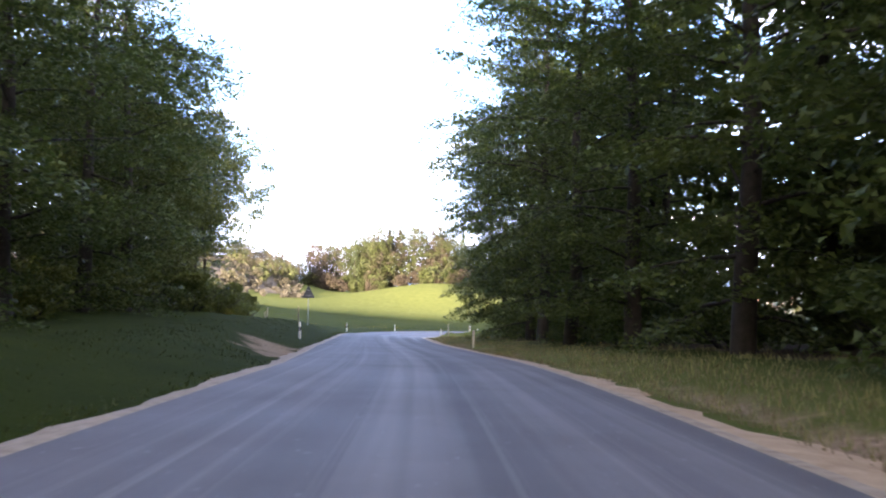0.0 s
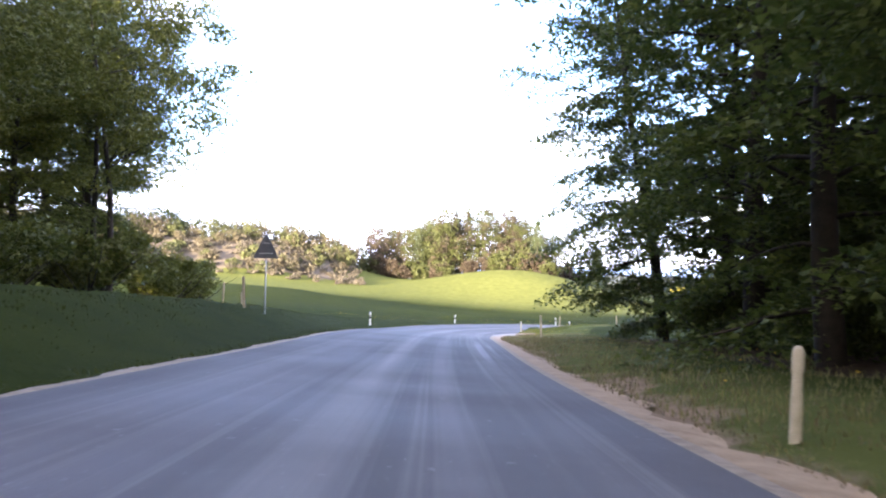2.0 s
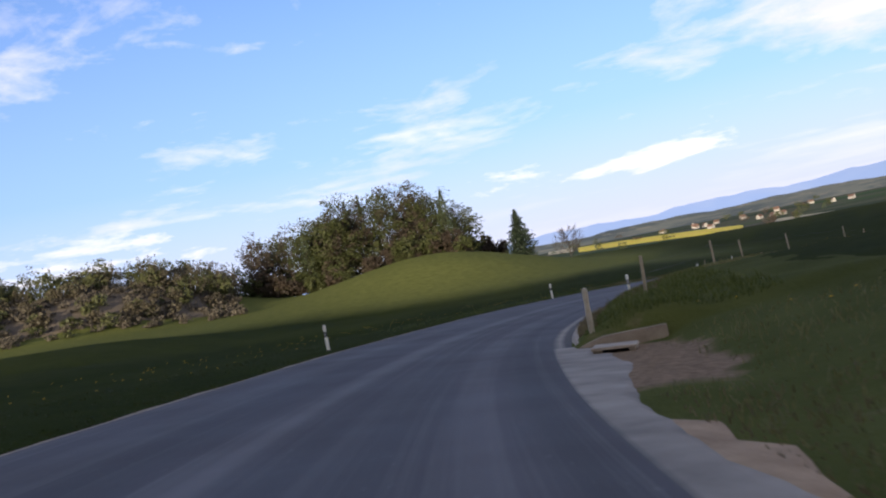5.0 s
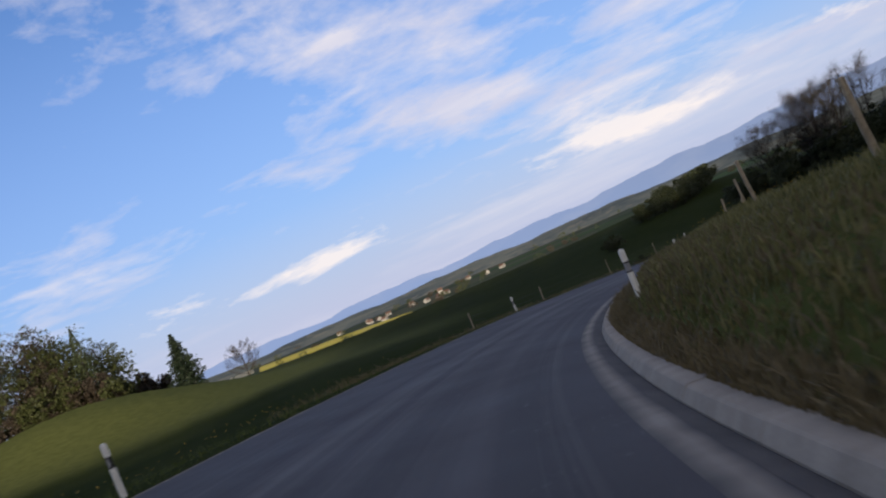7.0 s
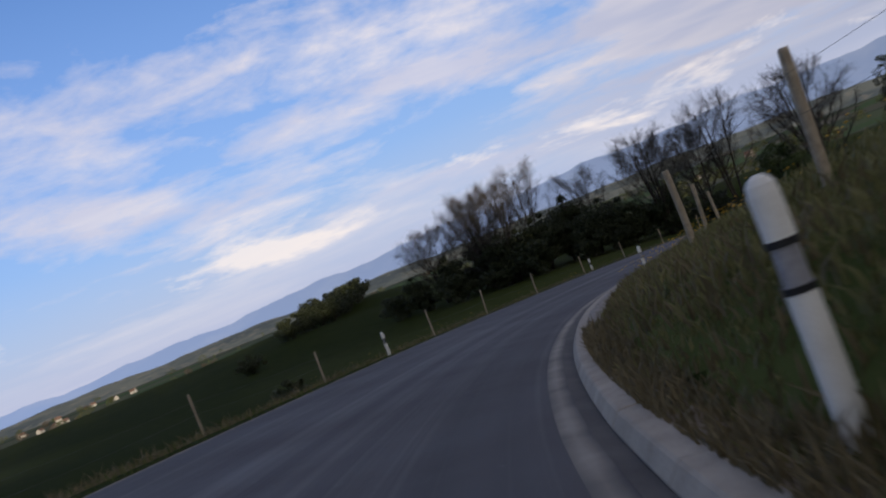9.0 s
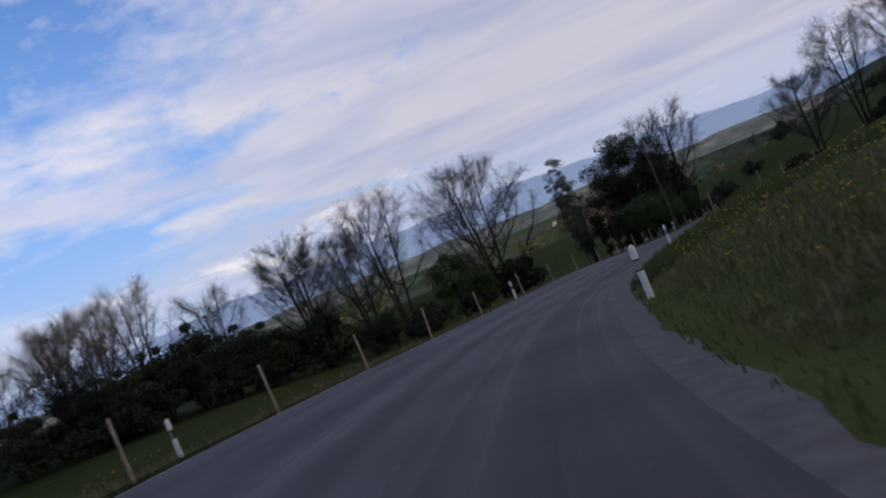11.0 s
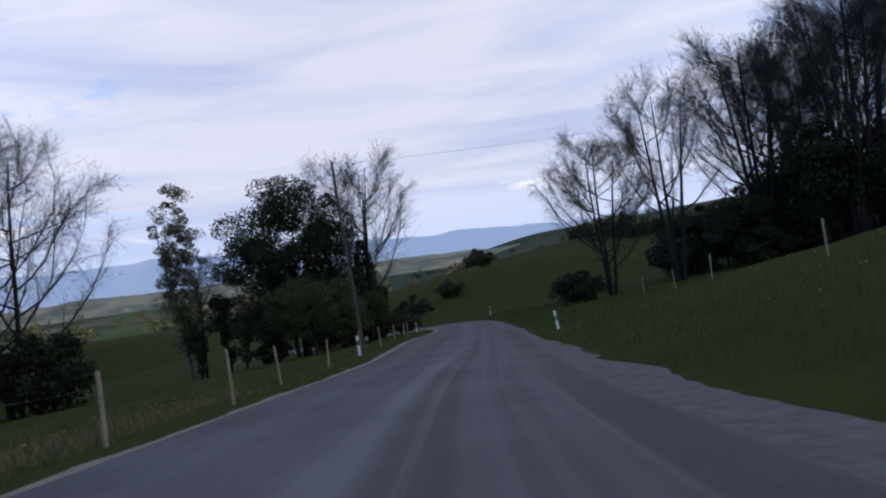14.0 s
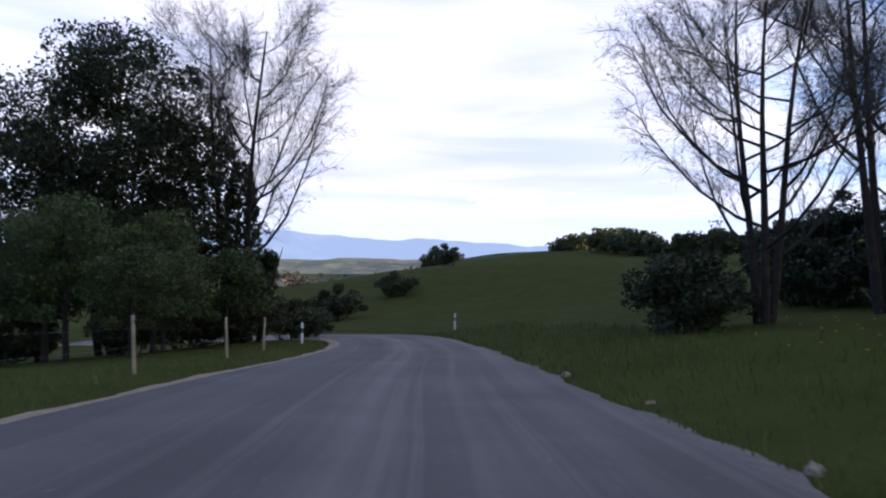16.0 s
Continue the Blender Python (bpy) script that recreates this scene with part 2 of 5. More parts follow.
ASPHALT, MEADOW, GUTTER_PALE = make_asphalt(), make_ground(), make_gutter()
GRAVEL = plain("gravel", (0.20, 0.150, 0.100), (0.38, 0.30, 0.22), 5.0, 0.95, 0.9, 45.0)
GREY_GRAVEL = plain("grey_gravel", (0.092, 0.084, 0.079), (0.187, 0.172, 0.160), 4.0, 0.95, 0.8, 45.0)
CONCRETE = plain("concrete", (0.30, 0.25, 0.19), (0.46, 0.395, 0.31), 2.5, 0.85, 0.35, 40.0)
SOIL = plain("brown_soil", (0.115, 0.083, 0.052), (0.27, 0.20, 0.13), 1.6, 0.95, 0.9, 25.0)
SAND = plain("sandy_soil", (0.24, 0.158, 0.088), (0.46, 0.325, 0.20), 2.0, 0.95, 0.9, 25.0)
KERB_SAND = plain("kerb_sand", (0.20, 0.175, 0.145), (0.36, 0.325, 0.28), 4.0, 0.95, 0.9, 35.0)
WHITE = plain("white_plastic", (0.72, 0.70, 0.62), (0.86, 0.85, 0.78), 5.0, 0.45, 0.1)
DIRTY_WHITE = plain("weathered_plastic", (0.38, 0.33, 0.24), (0.58, 0.52, 0.40), 6.0, 0.6, 0.2)
BLACK = plain("black_plastic", (0.012, 0.012, 0.013), (0.03, 0.03, 0.03), 8.0, 0.5, 0.1)
GREY_BAND = plain("grey_reflector", (0.25, 0.25, 0.26), (0.38, 0.38, 0.39), 12.0, 0.35, 0.1)
WOODEN = plain("weathered_wood", (0.25, 0.20, 0.135), (0.46, 0.38, 0.265), 9.0, 0.9, 0.6, 50.0)
TARRED = plain("tarred_wood", (0.055, 0.043, 0.034), (0.12, 0.098, 0.08), 5.0, 0.85, 0.6, 40.0)
STEEL = plain("galvanised_steel", (0.30, 0.31, 0.32), (0.42, 0.43, 0.44), 7.0, 0.45, 0.15, metallic=0.7)
SIGN_BACK = plain("sign_back", (0.06, 0.065, 0.075), (0.10, 0.105, 0.115), 4.0, 0.6, 0.1)
WIRE = plain("wire", (0.05, 0.05, 0.05), (0.09, 0.09, 0.09), 8.0, 0.6, 0.0)
BARK = plain("bark", (0.016, 0.013, 0.010), (0.045, 0.037, 0.029), 3.0, 0.95, 0.9, 18.0)
PALE_BARK = plain("pale_bark", (0.09, 0.078, 0.065), (0.19, 0.17, 0.145), 3.0, 0.95, 0.7, 18.0)
TWIG = plain("twig_bark", (0.032, 0.029, 0.027), (0.068, 0.062, 0.057), 4.0, 0.95, 0.4, 20.0)
BEECH_LEAF = leaf("beech_leaf", (0.033, 0.053, 0.011), (0.108, 0.133, 0.029), 0.4)
YOUNG_LEAF = leaf("young_leaf", (0.045, 0.062, 0.011), (0.135, 0.142, 0.028))
GREEN_LEAF = leaf("green_leaf", (0.034, 0.056, 0.018), (0.096, 0.126, 0.044), 0.3)
IVY_LEAF = leaf("ivy_leaf", (0.016, 0.023, 0.010), (0.046, 0.056, 0.024), 0.15)
BUD_LEAF = leaf("bud_leaf", (0.050, 0.044, 0.028), (0.100, 0.090, 0.050), 0.25)
BIRCH_LEAF = leaf("birch_leaf", (0.050, 0.060, 0.032), (0.115, 0.125, 0.068))
SANDSTONE = plain("sandy_concrete", (0.22, 0.17, 0.12), (0.36, 0.295, 0.215), 2.5, 0.92, 0.5, 30.0)
# darker blade colour that carries the wood's shade on the left verge
SHADED_BLADE = leaf("shaded_blade", (0.024, 0.034, 0.007), (0.050, 0.062, 0.015), 0.25)
NEEDLE = leaf("needle", (0.010, 0.019, 0.011), (0.028, 0.042, 0.021), 0.1)
FAR_LEAF = leaf("far_leaf", (0.024, 0.033, 0.010), (0.068, 0.077, 0.025), 0.2)
FAR_BROWN = leaf("far_brown_leaf", (0.029, 0.023, 0.017), (0.072, 0.055, 0.038), 0.2)
BUSH_LEAF = leaf("bush_leaf", (0.028, 0.036, 0.017), (0.078, 0.086, 0.040), 0.2)
BRUSH = leaf("brush_twig", (0.044, 0.039, 0.030), (0.098, 0.086, 0.064), 0.2)
SCRUB_LEAF = leaf("scrub_leaf", (0.040, 0.049, 0.018), (0.098, 0.106, 0.042), 0.2)
SCRUB_BROWN = leaf("scrub_brown", (0.046, 0.041, 0.027), (0.096, 0.084, 0.053), 0.2)
STUBBLE = plain("stubble", (0.070, 0.056, 0.040), (0.125, 0.102, 0.072), 0.08, 0.95, 0.3, 2.0)
FAR_SPRUCE = leaf("far_spruce", (0.022, 0.038, 0.018), (0.055, 0.070, 0.032), 0.1)
BLADE = leaf("grass_blade", (0.045, 0.064, 0.010), (0.130, 0.150, 0.034), 0.25)
BANK_BLADE = leaf("bank_blade", (0.085, 0.090, 0.026), (0.270, 0.240, 0.098), 0.3)
GUTTER_TONE = plain("dark_gutter", (0.072, 0.066, 0.062), (0.132, 0.12, 0.108), 1.5, 0.9, 0.3, 40.0)
DRY_BLADE = leaf("dry_blade", (0.105, 0.082, 0.040), (0.23, 0.182, 0.095), 0.25)
DANDELION = leaf("dandelion", (0.55, 0.30, 0.02), (0.75, 0.46, 0.03), 0.2)
RAPE = plain("rape_bloom", (0.55, 0.42, 0.03), (0.68, 0.55, 0.05), 0.05, 0.9, 0.2, 2.0)
PALE_FIELD = plain("pale_field", (0.30, 0.27, 0.16), (0.42, 0.38, 0.25), 0.03, 0.95, 0.2, 2.0)
PLASTER = plain("plaster", (0.20, 0.195, 0.18), (0.30, 0.29, 0.27), 0.4, 0.9, 0.1)
ROOF_TILE = plain("roof_tile", (0.085, 0.052, 0.040), (0.14, 0.085, 0.065), 0.6, 0.85, 0.3)
DARK = plain("dark_opening", (0.01, 0.01, 0.01), (0.02, 0.02, 0.02), 5.0, 0.95, 0.1)

# ---- mesh tools ----


class Geo:
    """Collects vertices and faces of one mesh."""

    def __init__(self):
        self.v, self.f, self.n = [], [], 0

    def add(self, verts, faces):
        verts = np.asarray(verts, float).reshape(-1, 3)
        self.v.append(verts)
        self.f.append((np.asarray(faces, int) + self.n))
        self.n += len(verts)

    def mesh(self, name, smooth=False):
        v = np.concatenate(self.v)
        me = bpy.data.meshes.new(name)
        sizes = np.concatenate([np.full(len(f), f.shape[1]) for f in self.f])
        loops = np.concatenate([f.ravel() for f in self.f])
        me.vertices.add(len(v))
        me.vertices.foreach_set("co", v.ravel())
        me.loops.add(len(loops))
        me.loops.foreach_set("vertex_index", loops)
        me.polygons.add(len(sizes))
        me.polygons.foreach_set("loop_start", np.concatenate([[0], np.cumsum(sizes)[:-1]]))
        me.polygons.foreach_set("loop_total", sizes)
        me.polygons.foreach_set("use_smooth", np.full(len(sizes), smooth))
        me.update(calc_edges=True)
        me.validate()
        return me

    def tube(self, pts, radii, sides=5, cap=True):
        pts = np.asarray(pts, float)
        radii = np.asarray(radii, float)
        d = np.gradient(pts, axis=0)
        d /= np.linalg.norm(d, axis=1)[:, None] + 1e-9
        ref = np.where(np.abs(d[:, 2:3]) > 0.9, np.array([[1.0, 0, 0]]), np.array([[0, 0, 1.0]]))
        a = np.cross(d, ref)
        a /= np.linalg.norm(a, axis=1)[:, None] + 1e-9
        b = np.cross(d, a)
        th = np.arange(sides) * 2 * np.pi / sides
        ring = a[:, None] * np.cos(th)[None, :, None] + b[:, None] * np.sin(th)[None, :, None]
        v = pts[:, None] + ring * radii[:, None, None]
        n = len(pts)
        i, j = np.meshgrid(np.arange(n - 1), np.arange(sides), indexing="ij")
        k = (j + 1) % sides
        self.add(v.reshape(-1, 3), np.stack([i * sides + j, i * sides + k, (i + 1) * sides + k, (i + 1) * sides + j], -1).reshape(-1, 4))
        if cap and radii[-1] > 0.02:
            top = len(pts) * sides - sides + self.n - n * sides
            self.f.append(np.array([list(range(top, top + sides))]))

    def box(self, lo, hi, taper=1.0):
        (x0, y0, z0), (x1, y1, z1) = lo, hi
        cx, cy = (x0 + x1) / 2, (y0 + y1) / 2
        v = [(x0, y0, z0), (x1, y0, z0), (x1, y1, z0), (x0, y1, z0)]
        v += [(cx + (x - cx) * taper, cy + (y - cy) * taper, z1) for x, y, _ in v]
        self.add(v, [(3, 2, 1, 0), (4, 5, 6, 7), (0, 1, 5, 4), (1, 2, 6, 5), (2, 3, 7, 6), (3, 0, 4, 7)])

    def slivers(self, a, b, w, rng):
        """Fine twigs: one tapering splinter from each a to each b."""
        a, b = np.asarray(a, float), np.asarray(b, float)
        n = len(a)
        side = np.cross(b - a, rng.normal(size=(n, 3)))
        side *= w / (np.linalg.norm(side, axis=1)[:, None] + 1e-9)
        self.add(np.stack([a - side, a + side, b], 1).reshape(-1, 3), np.arange(3 * n).reshape(n, 3))

    def leaves(self, centres, size, rng, flat=0.5, aspect=0.6, pointed=False):
        """Rhombic, or three-cornered, leaves round the given places; flat: 0 any turn, 1 level."""
        c = np.asarray(centres, float)
        n = len(c)
        nor = rng.normal(size=(n, 3)) * (1 - flat) + np.array([0, 0, 1.0]) * flat * rng.choice([-1, 1], n)[:, None]
        nor /= np.linalg.norm(nor, axis=1)[:, None] + 1e-9
        a = np.cross(nor, rng.normal(size=(n, 3)))
        a /= np.linalg.norm(a, axis=1)[:, None] + 1e-9
        b = np.cross(nor, a)
        s = (size * rng.uniform(0.6, 1.35, n))[:, None]
        if pointed:
            v = np.stack([c + a * s, c - a * s * 0.6 + b * s * aspect, c - a * s * 0.6 - b * s * aspect], 1)
            self.add(v.reshape(-1, 3), np.arange(3 * n).reshape(n, 3))
            return
        v = np.stack([c - a * s, c - b * s * aspect, c + a * s, c + b * s * aspect], 1)
        self.add(v.reshape(-1, 3), np.arange(4 * n).reshape(n, 4))


def part(name, geo, mat, parent=None, label="", smooth=False):
    round_ones = ("trunk", "twig_work", "stem_work", "mast", "stake", "pole")
    me = geo.mesh(name, smooth or name in round_ones) if isinstance(geo, Geo) else geo
    if not me.materials:
        me.materials.append(mat)
    ob = new(name, me)
    if parent is not None:
        ob.parent = parent
    if label:
        ob["label"] = label
    return ob


def smooth01(x):
    x = np.clip(x, 0, 1)
    return x * x * (3 - 2 * x)


# ---- the road's line ----
STATIONS = [(0.1, -40.0, 1.9), (0.05, -20.0, 0.92), (0.0, 0.0, -0.08), (-0.21, 20.0, -1.13), (-1.04, 39.98, -2.47), (-2.51, 59.93, -3.70),
            (-3.51, 79.90, -4.83), (-3.69, 99.90, -6.28), (-2.80, 119.87, -7.67), (0.47, 139.59, -8.98), (7.37, 158.32, -10.15),
            (17.89, 175.30, -11.47), (31.03, 190.32, -12.92), (46.82, 202.56, -14.51), (64.66, 211.53, -16.01), (83.95, 216.67, -17.35),
            (103.86, 218.38, -18.72), (123.86, 218.29, -20.04), (143.80, 216.88, -21.70), (163.67, 214.61, -23.24), (183.5, 212.3, -24.45),
            (203.0, 210.4, -25.6), (222.0, 211.0, -26.85), (240.0, 215.5, -28.35), (255.0, 225.0, -29.8), (267.0, 239.0, -31.1)]


def catmull(p, k=20):
    p = np.asarray(p, float)
    q = np.vstack([2 * p[0] - p[1], p, 2 * p[-1] - p[-2]])
    out = []
    for i in range(len(p) - 1):
        a, b, c, d = q[i:i + 4]
        for t in np.arange(k) / k:
            out.append(0.5 * (2 * b + (c - a) * t + (2 * a - 5 * b + 4 * c - d) * t * t + (3 * b - a - 3 * c + d) * t ** 3))
    return np.array(out + [p[-1]])


LINE = catmull(STATIONS)
seg = np.linalg.norm(np.diff(LINE[:, :2], axis=0), axis=1)
RUN = np.concatenate([[0], np.cumsum(seg)]) - 40.0
TAN = np.gradient(LINE[:, :2], axis=0)
TAN /= np.linalg.norm(TAN, axis=1)[:, None]
SIDE = np.stack([TAN[:, 1], -TAN[:, 0]], 1)     # to the right of travel


def table(rows):
    a = np.array(rows, float)
    return lambda s: np.interp(s, a[:, 0], a[:, 1])


LEFT = table([(-40, -3.0), (0, -3.0), (20, -3.3), (40, -4.5), (60, -4.6), (80, -4.9), (100, -5.5), (120, -6.2), (140, -6.9), (170, -6.9), (200, -7.4),
              (230, -7.2), (260, -6.0), (290, -4.55), (305, -4.45), (320, -4.35), (336, -4.0), (346, -4.05), (358, -4.3), (365, -4.1), (374, -3.55), (384, -3.25), (420, -3.1)])
RIGHT = table([(-40, 2.8), (0, 2.8), (30, 2.4), (46, 2.22), (60, 2.06), (70, 1.94), (80, 1.78), (95, 1.4), (110, 1.1), (128, 1.0), (140, 0.93), (148, 0.78), (160, 0.73), (166, 0.64), (172, 0.5), (180, 0.44), (187, 0.36), (194, 0.32), (200, 0.27), (206, 0.24), (216, 0.34), (226, 0.36), (231, 0.44), (236, 0.58), (245, 1.0), (255, 1.5), (290, 2.05), (320, 2.2), (345, 2.3), (357, 2.35), (364, 2.0), (371, 1.68), (381, 1.5), (400, 1.9), (420, 2.6)])
SHOULDER = table([(231, 0.1), (262, 0.4), (285, 0.55), (304, 0.8), (312, 1.1), (324, 1.15), (336, 0.9), (342, 0.42), (350, 0.15), (358, 0.05), (420, 0.05)])
KERB_W = table([(100, 0.9), (135, 0.9), (150, 0.82), (300, 0.80)])
BANK = table([(-40, 0), (0, 0), (30, 0.02), (60, 0.04), (100, 0.06), (120, 0.075), (200, 0.075), (240, 0.06), (270, 0.03), (290, 0.02), (320, 0.01), (350, 0.025), (370, 0.0), (390, -0.03)])
# right-hand bank: height and the slope behind it; left-hand: the same
RISE_R = table([(-40, 0.35), (60, 0.25), (100, 0.2), (122, 0.25), (134, 0.75), (150, 1.0), (186, 1.05), (203, 1.27), (211, 1.2), (222, 0.9), (234, 0.75), (245, 0.65), (270, 0.4), (300, 0.35), (400, 0.3)])
LIP_R = table([(-40, 1.2), (112, 1.2), (119, 2.0), (127.2, 2.0), (128.2, 0.72), (234, 0.72), (245, 1.0), (400, 1.2)])
SLOPE_R = table([(-40, 0.02), (80, 0.01), (130, 0.02), (220, 0.03), (260, 0.10), (300, 0.13), (318, 0.18), (335, 0.19), (347, 0.16), (362, 0.06), (400, 0.04)])
RISE_L = table([(-40, 0.3), (20, 0.35), (34, 0.5), (60, 1.0), (100, 0.55), (140, 0.2), (170, 0.05), (240, 0.0), (400, 0.0)])
SLOPE_L = table([(-40, 0.02), (28, 0.035), (46, 0.07), (80, 0.06), (120, 0.02), (150, -0.02), (180, -0.05), (220, -0.08), (260, -0.10), (300, -0.11), (335, -0.07), (400, -0.07)])


def at_run(s, lat=0.0):
    """Place on the road's surface at that run and offset to the right."""
    x, y, z = (np.interp(s, RUN, LINE[:, k]) for k in range(3))
    nx, ny = np.interp(s, RUN, SIDE[:, 0]), np.interp(s, RUN, SIDE[:, 1])
    return np.stack([x + nx * lat, y + ny * lat, z - BANK(s) * lat + 0 * x], -1)


# wider country: x, y, height
REGION = np.array([(0, -120, 9), (-60, 30, 1.5), (-50, 100, -2.5), (-40, 160, -6.8), (-80, 250, -7.5), (-160, 405, -4.0), (-115, 415, -5.0), (-240, 425, -3.0), (-60, 400, -12.0), (5, 225, -13.2), (30, 340, -17.3), (35, 290, -16.8),
                   (60, 430, -20.0), (90, 405, -21.5), (130, 405, -21.5), (168, 375, -18.8), (234, 418, -17.0), (100, 320, -21.5), (60, 265, -20.0), (120, 260, -24.5), (205, 250, -29.0), (228, 232, -29.2), (265, 270, -40), (300, 300, -48), (180, 318, -24.5), (145, 302, -24.0), (250, 380, -24),
                   (60, 90, -3), (60, 170, -8), (100, 160, -9), (130, 195, -16), (165, 190, -19.5)])
REGION2 = np.array([(203, 184, -22.5), (216, 192, -25.3), (230, 150, -17), (160, 140, -11), (290, 175, -22), (360, 150, -19.5), (420, 215, -33), (100, 30, 2), (220, 40, -2),
                    (-300, 250, 0), (-350, 700, 4), (0, 700, -16), (200, 700, -32), (400, 500, -42), (500, 250, -40), (300, 1000, -45), (-100, 1100, -20), (450, 60, -10)])
REGION = np.vstack([REGION, REGION2])


def region_height(x, y):
    p = np.stack([x, y], -1)[..., None, :]
    d2 = ((p - REGION[:, :2]) ** 2).sum(-1) + 25.0 ** 2
    w = 1 / d2 ** 1.6
    z = (w * REGION[:, 2]).sum(-1) / w.sum(-1)
    # the knoll in front of the wood
    z = z + 13.4 * np.exp(-(((x - 7.6) / np.where(x > 7.6, 43, 40.4)) ** 2 + ((y - 430) / np.where(y > 430, 73, 43.6)) ** 2))
    # the brushy rise behind the far field
    z = z + 11.0 * smooth01((-42 - x) / 75) * smooth01((y - 372 - 0.25 * (x + 95)) / 58)
    r = np.hypot(x - 60, y - 250)
    far = smooth01((r - 330) / 620)
    return z * (1 - far) + far * (-58.0 + 70.0 * smooth01((60 - y) / 520))


def nearest(x, y):
    x, y = np.atleast_1d(x).astype(float), np.atleast_1d(y).astype(float)
    idx = np.empty(len(x), int)
    for i in range(0, len(x), 20000):
        d = (x[i:i + 20000, None] - LINE[None, :, 0]) ** 2 + (y[i:i + 20000, None] - LINE[None, :, 1]) ** 2
        idx[i:i + 20000] = d.argmin(1)
    v = np.stack([x, y], -1) - LINE[idx, :2]
    lat = (v * SIDE[idx]).sum(-1)
    along = (v * TAN[idx]).sum(-1)
    return RUN[idx] + np.clip(along, -1, 1), lat, idx, np.hypot(v[:, 0], v[:, 1])


def height(x, y, sheet=False):
    """Ground height, vectorised; sheet: the ground mesh, which dips under the bank's own skin."""
    x, y = np.atleast_1d(x).astype(float), np.atleast_1d(y).astype(float)
    s, lat, idx, dist = nearest(x, y)
    zc = np.interp(s, RUN, LINE[:, 2])
    el, er, bank = LEFT(s), RIGHT(s), BANK(s)
    inner = zc - bank * np.clip(lat, el - 1.0, er + LIP_R(s))
    dr = np.maximum(lat - er - LIP_R(s), 0)
    dl = np.maximum(el - 1.0 - lat, 0)
    steep = np.interp(s, (205, 222), (0.55, 0.30))
    near = inner + RISE_R(s) * (steep * smooth01(dr / 1.0) + (1 - steep) * smooth01(dr / 4.5)) + SLOPE_R(s) * dr
    near = near + RISE_L(s) * smooth01(dl / 4.0) + SLOPE_L(s) * dl
    if sheet:
        near = near - 0.12 * ((lat > el - 0.6) & (lat < er + np.where(s < 118, 1.9, 0.6)))
        near = near - 0.25 * ((s > 116) & (s < 262) & (lat > er + 0.5) & (lat < er + 6.4))
    near = near + 0.30 * smooth01((s - 127.2) / 0.5) * smooth01((131.5 - s) / 2.5) * smooth01((lat - 1.35) / 0.45) * smooth01((5.0 - lat) / 2)
    near = near - 0.35 * track_at(s, lat)
    w = smooth01((dist - 14) / 50)
    z = near * (1 - w) + region_height(x, y) * w
    bumps = np.clip((np.maximum(dr, dl) - 1) / 4, 0, 1)
    z = z + bumps * (0.10 * np.sin(x * 0.43 + 1.3 * np.sin(y * 0.31)) * np.cos(y * 0.37) + 0.05 * np.sin(x * 1.3 + y * 0.9))
    return z


def ground_at(x, y):
    return float(height(x, y)[0])


def track_at(s, lat):
    """How bare the sandy field track is that leaves the road on the left."""
    d = -lat - 4.3
    mid, half = 32.5 + 2.4 * d, 9.5 - 1.5 * np.clip(d, 0, 5)
    return np.exp(-((s - mid) / half) ** 4) * smooth01((d + 1.0) / 1.0) * smooth01((5.5 - d) / 3.5) * 0.72


# ---- ground sheet ----
def spread(lo, hi, step, out_lo, out_hi):
    mid = list(np.arange(lo, hi + 0.01, step))
    a, b, d = [], [], step
    x = lo
    while x > out_lo:
        d *= 1.16
        x -= d
        a.append(max(x, out_lo))
    x, d = mid[-1], step
    while x < out_hi:
        d *= 1.16
        x += d
        b.append(min(x, out_hi))
    return np.array(a[::-1] + mid + b)


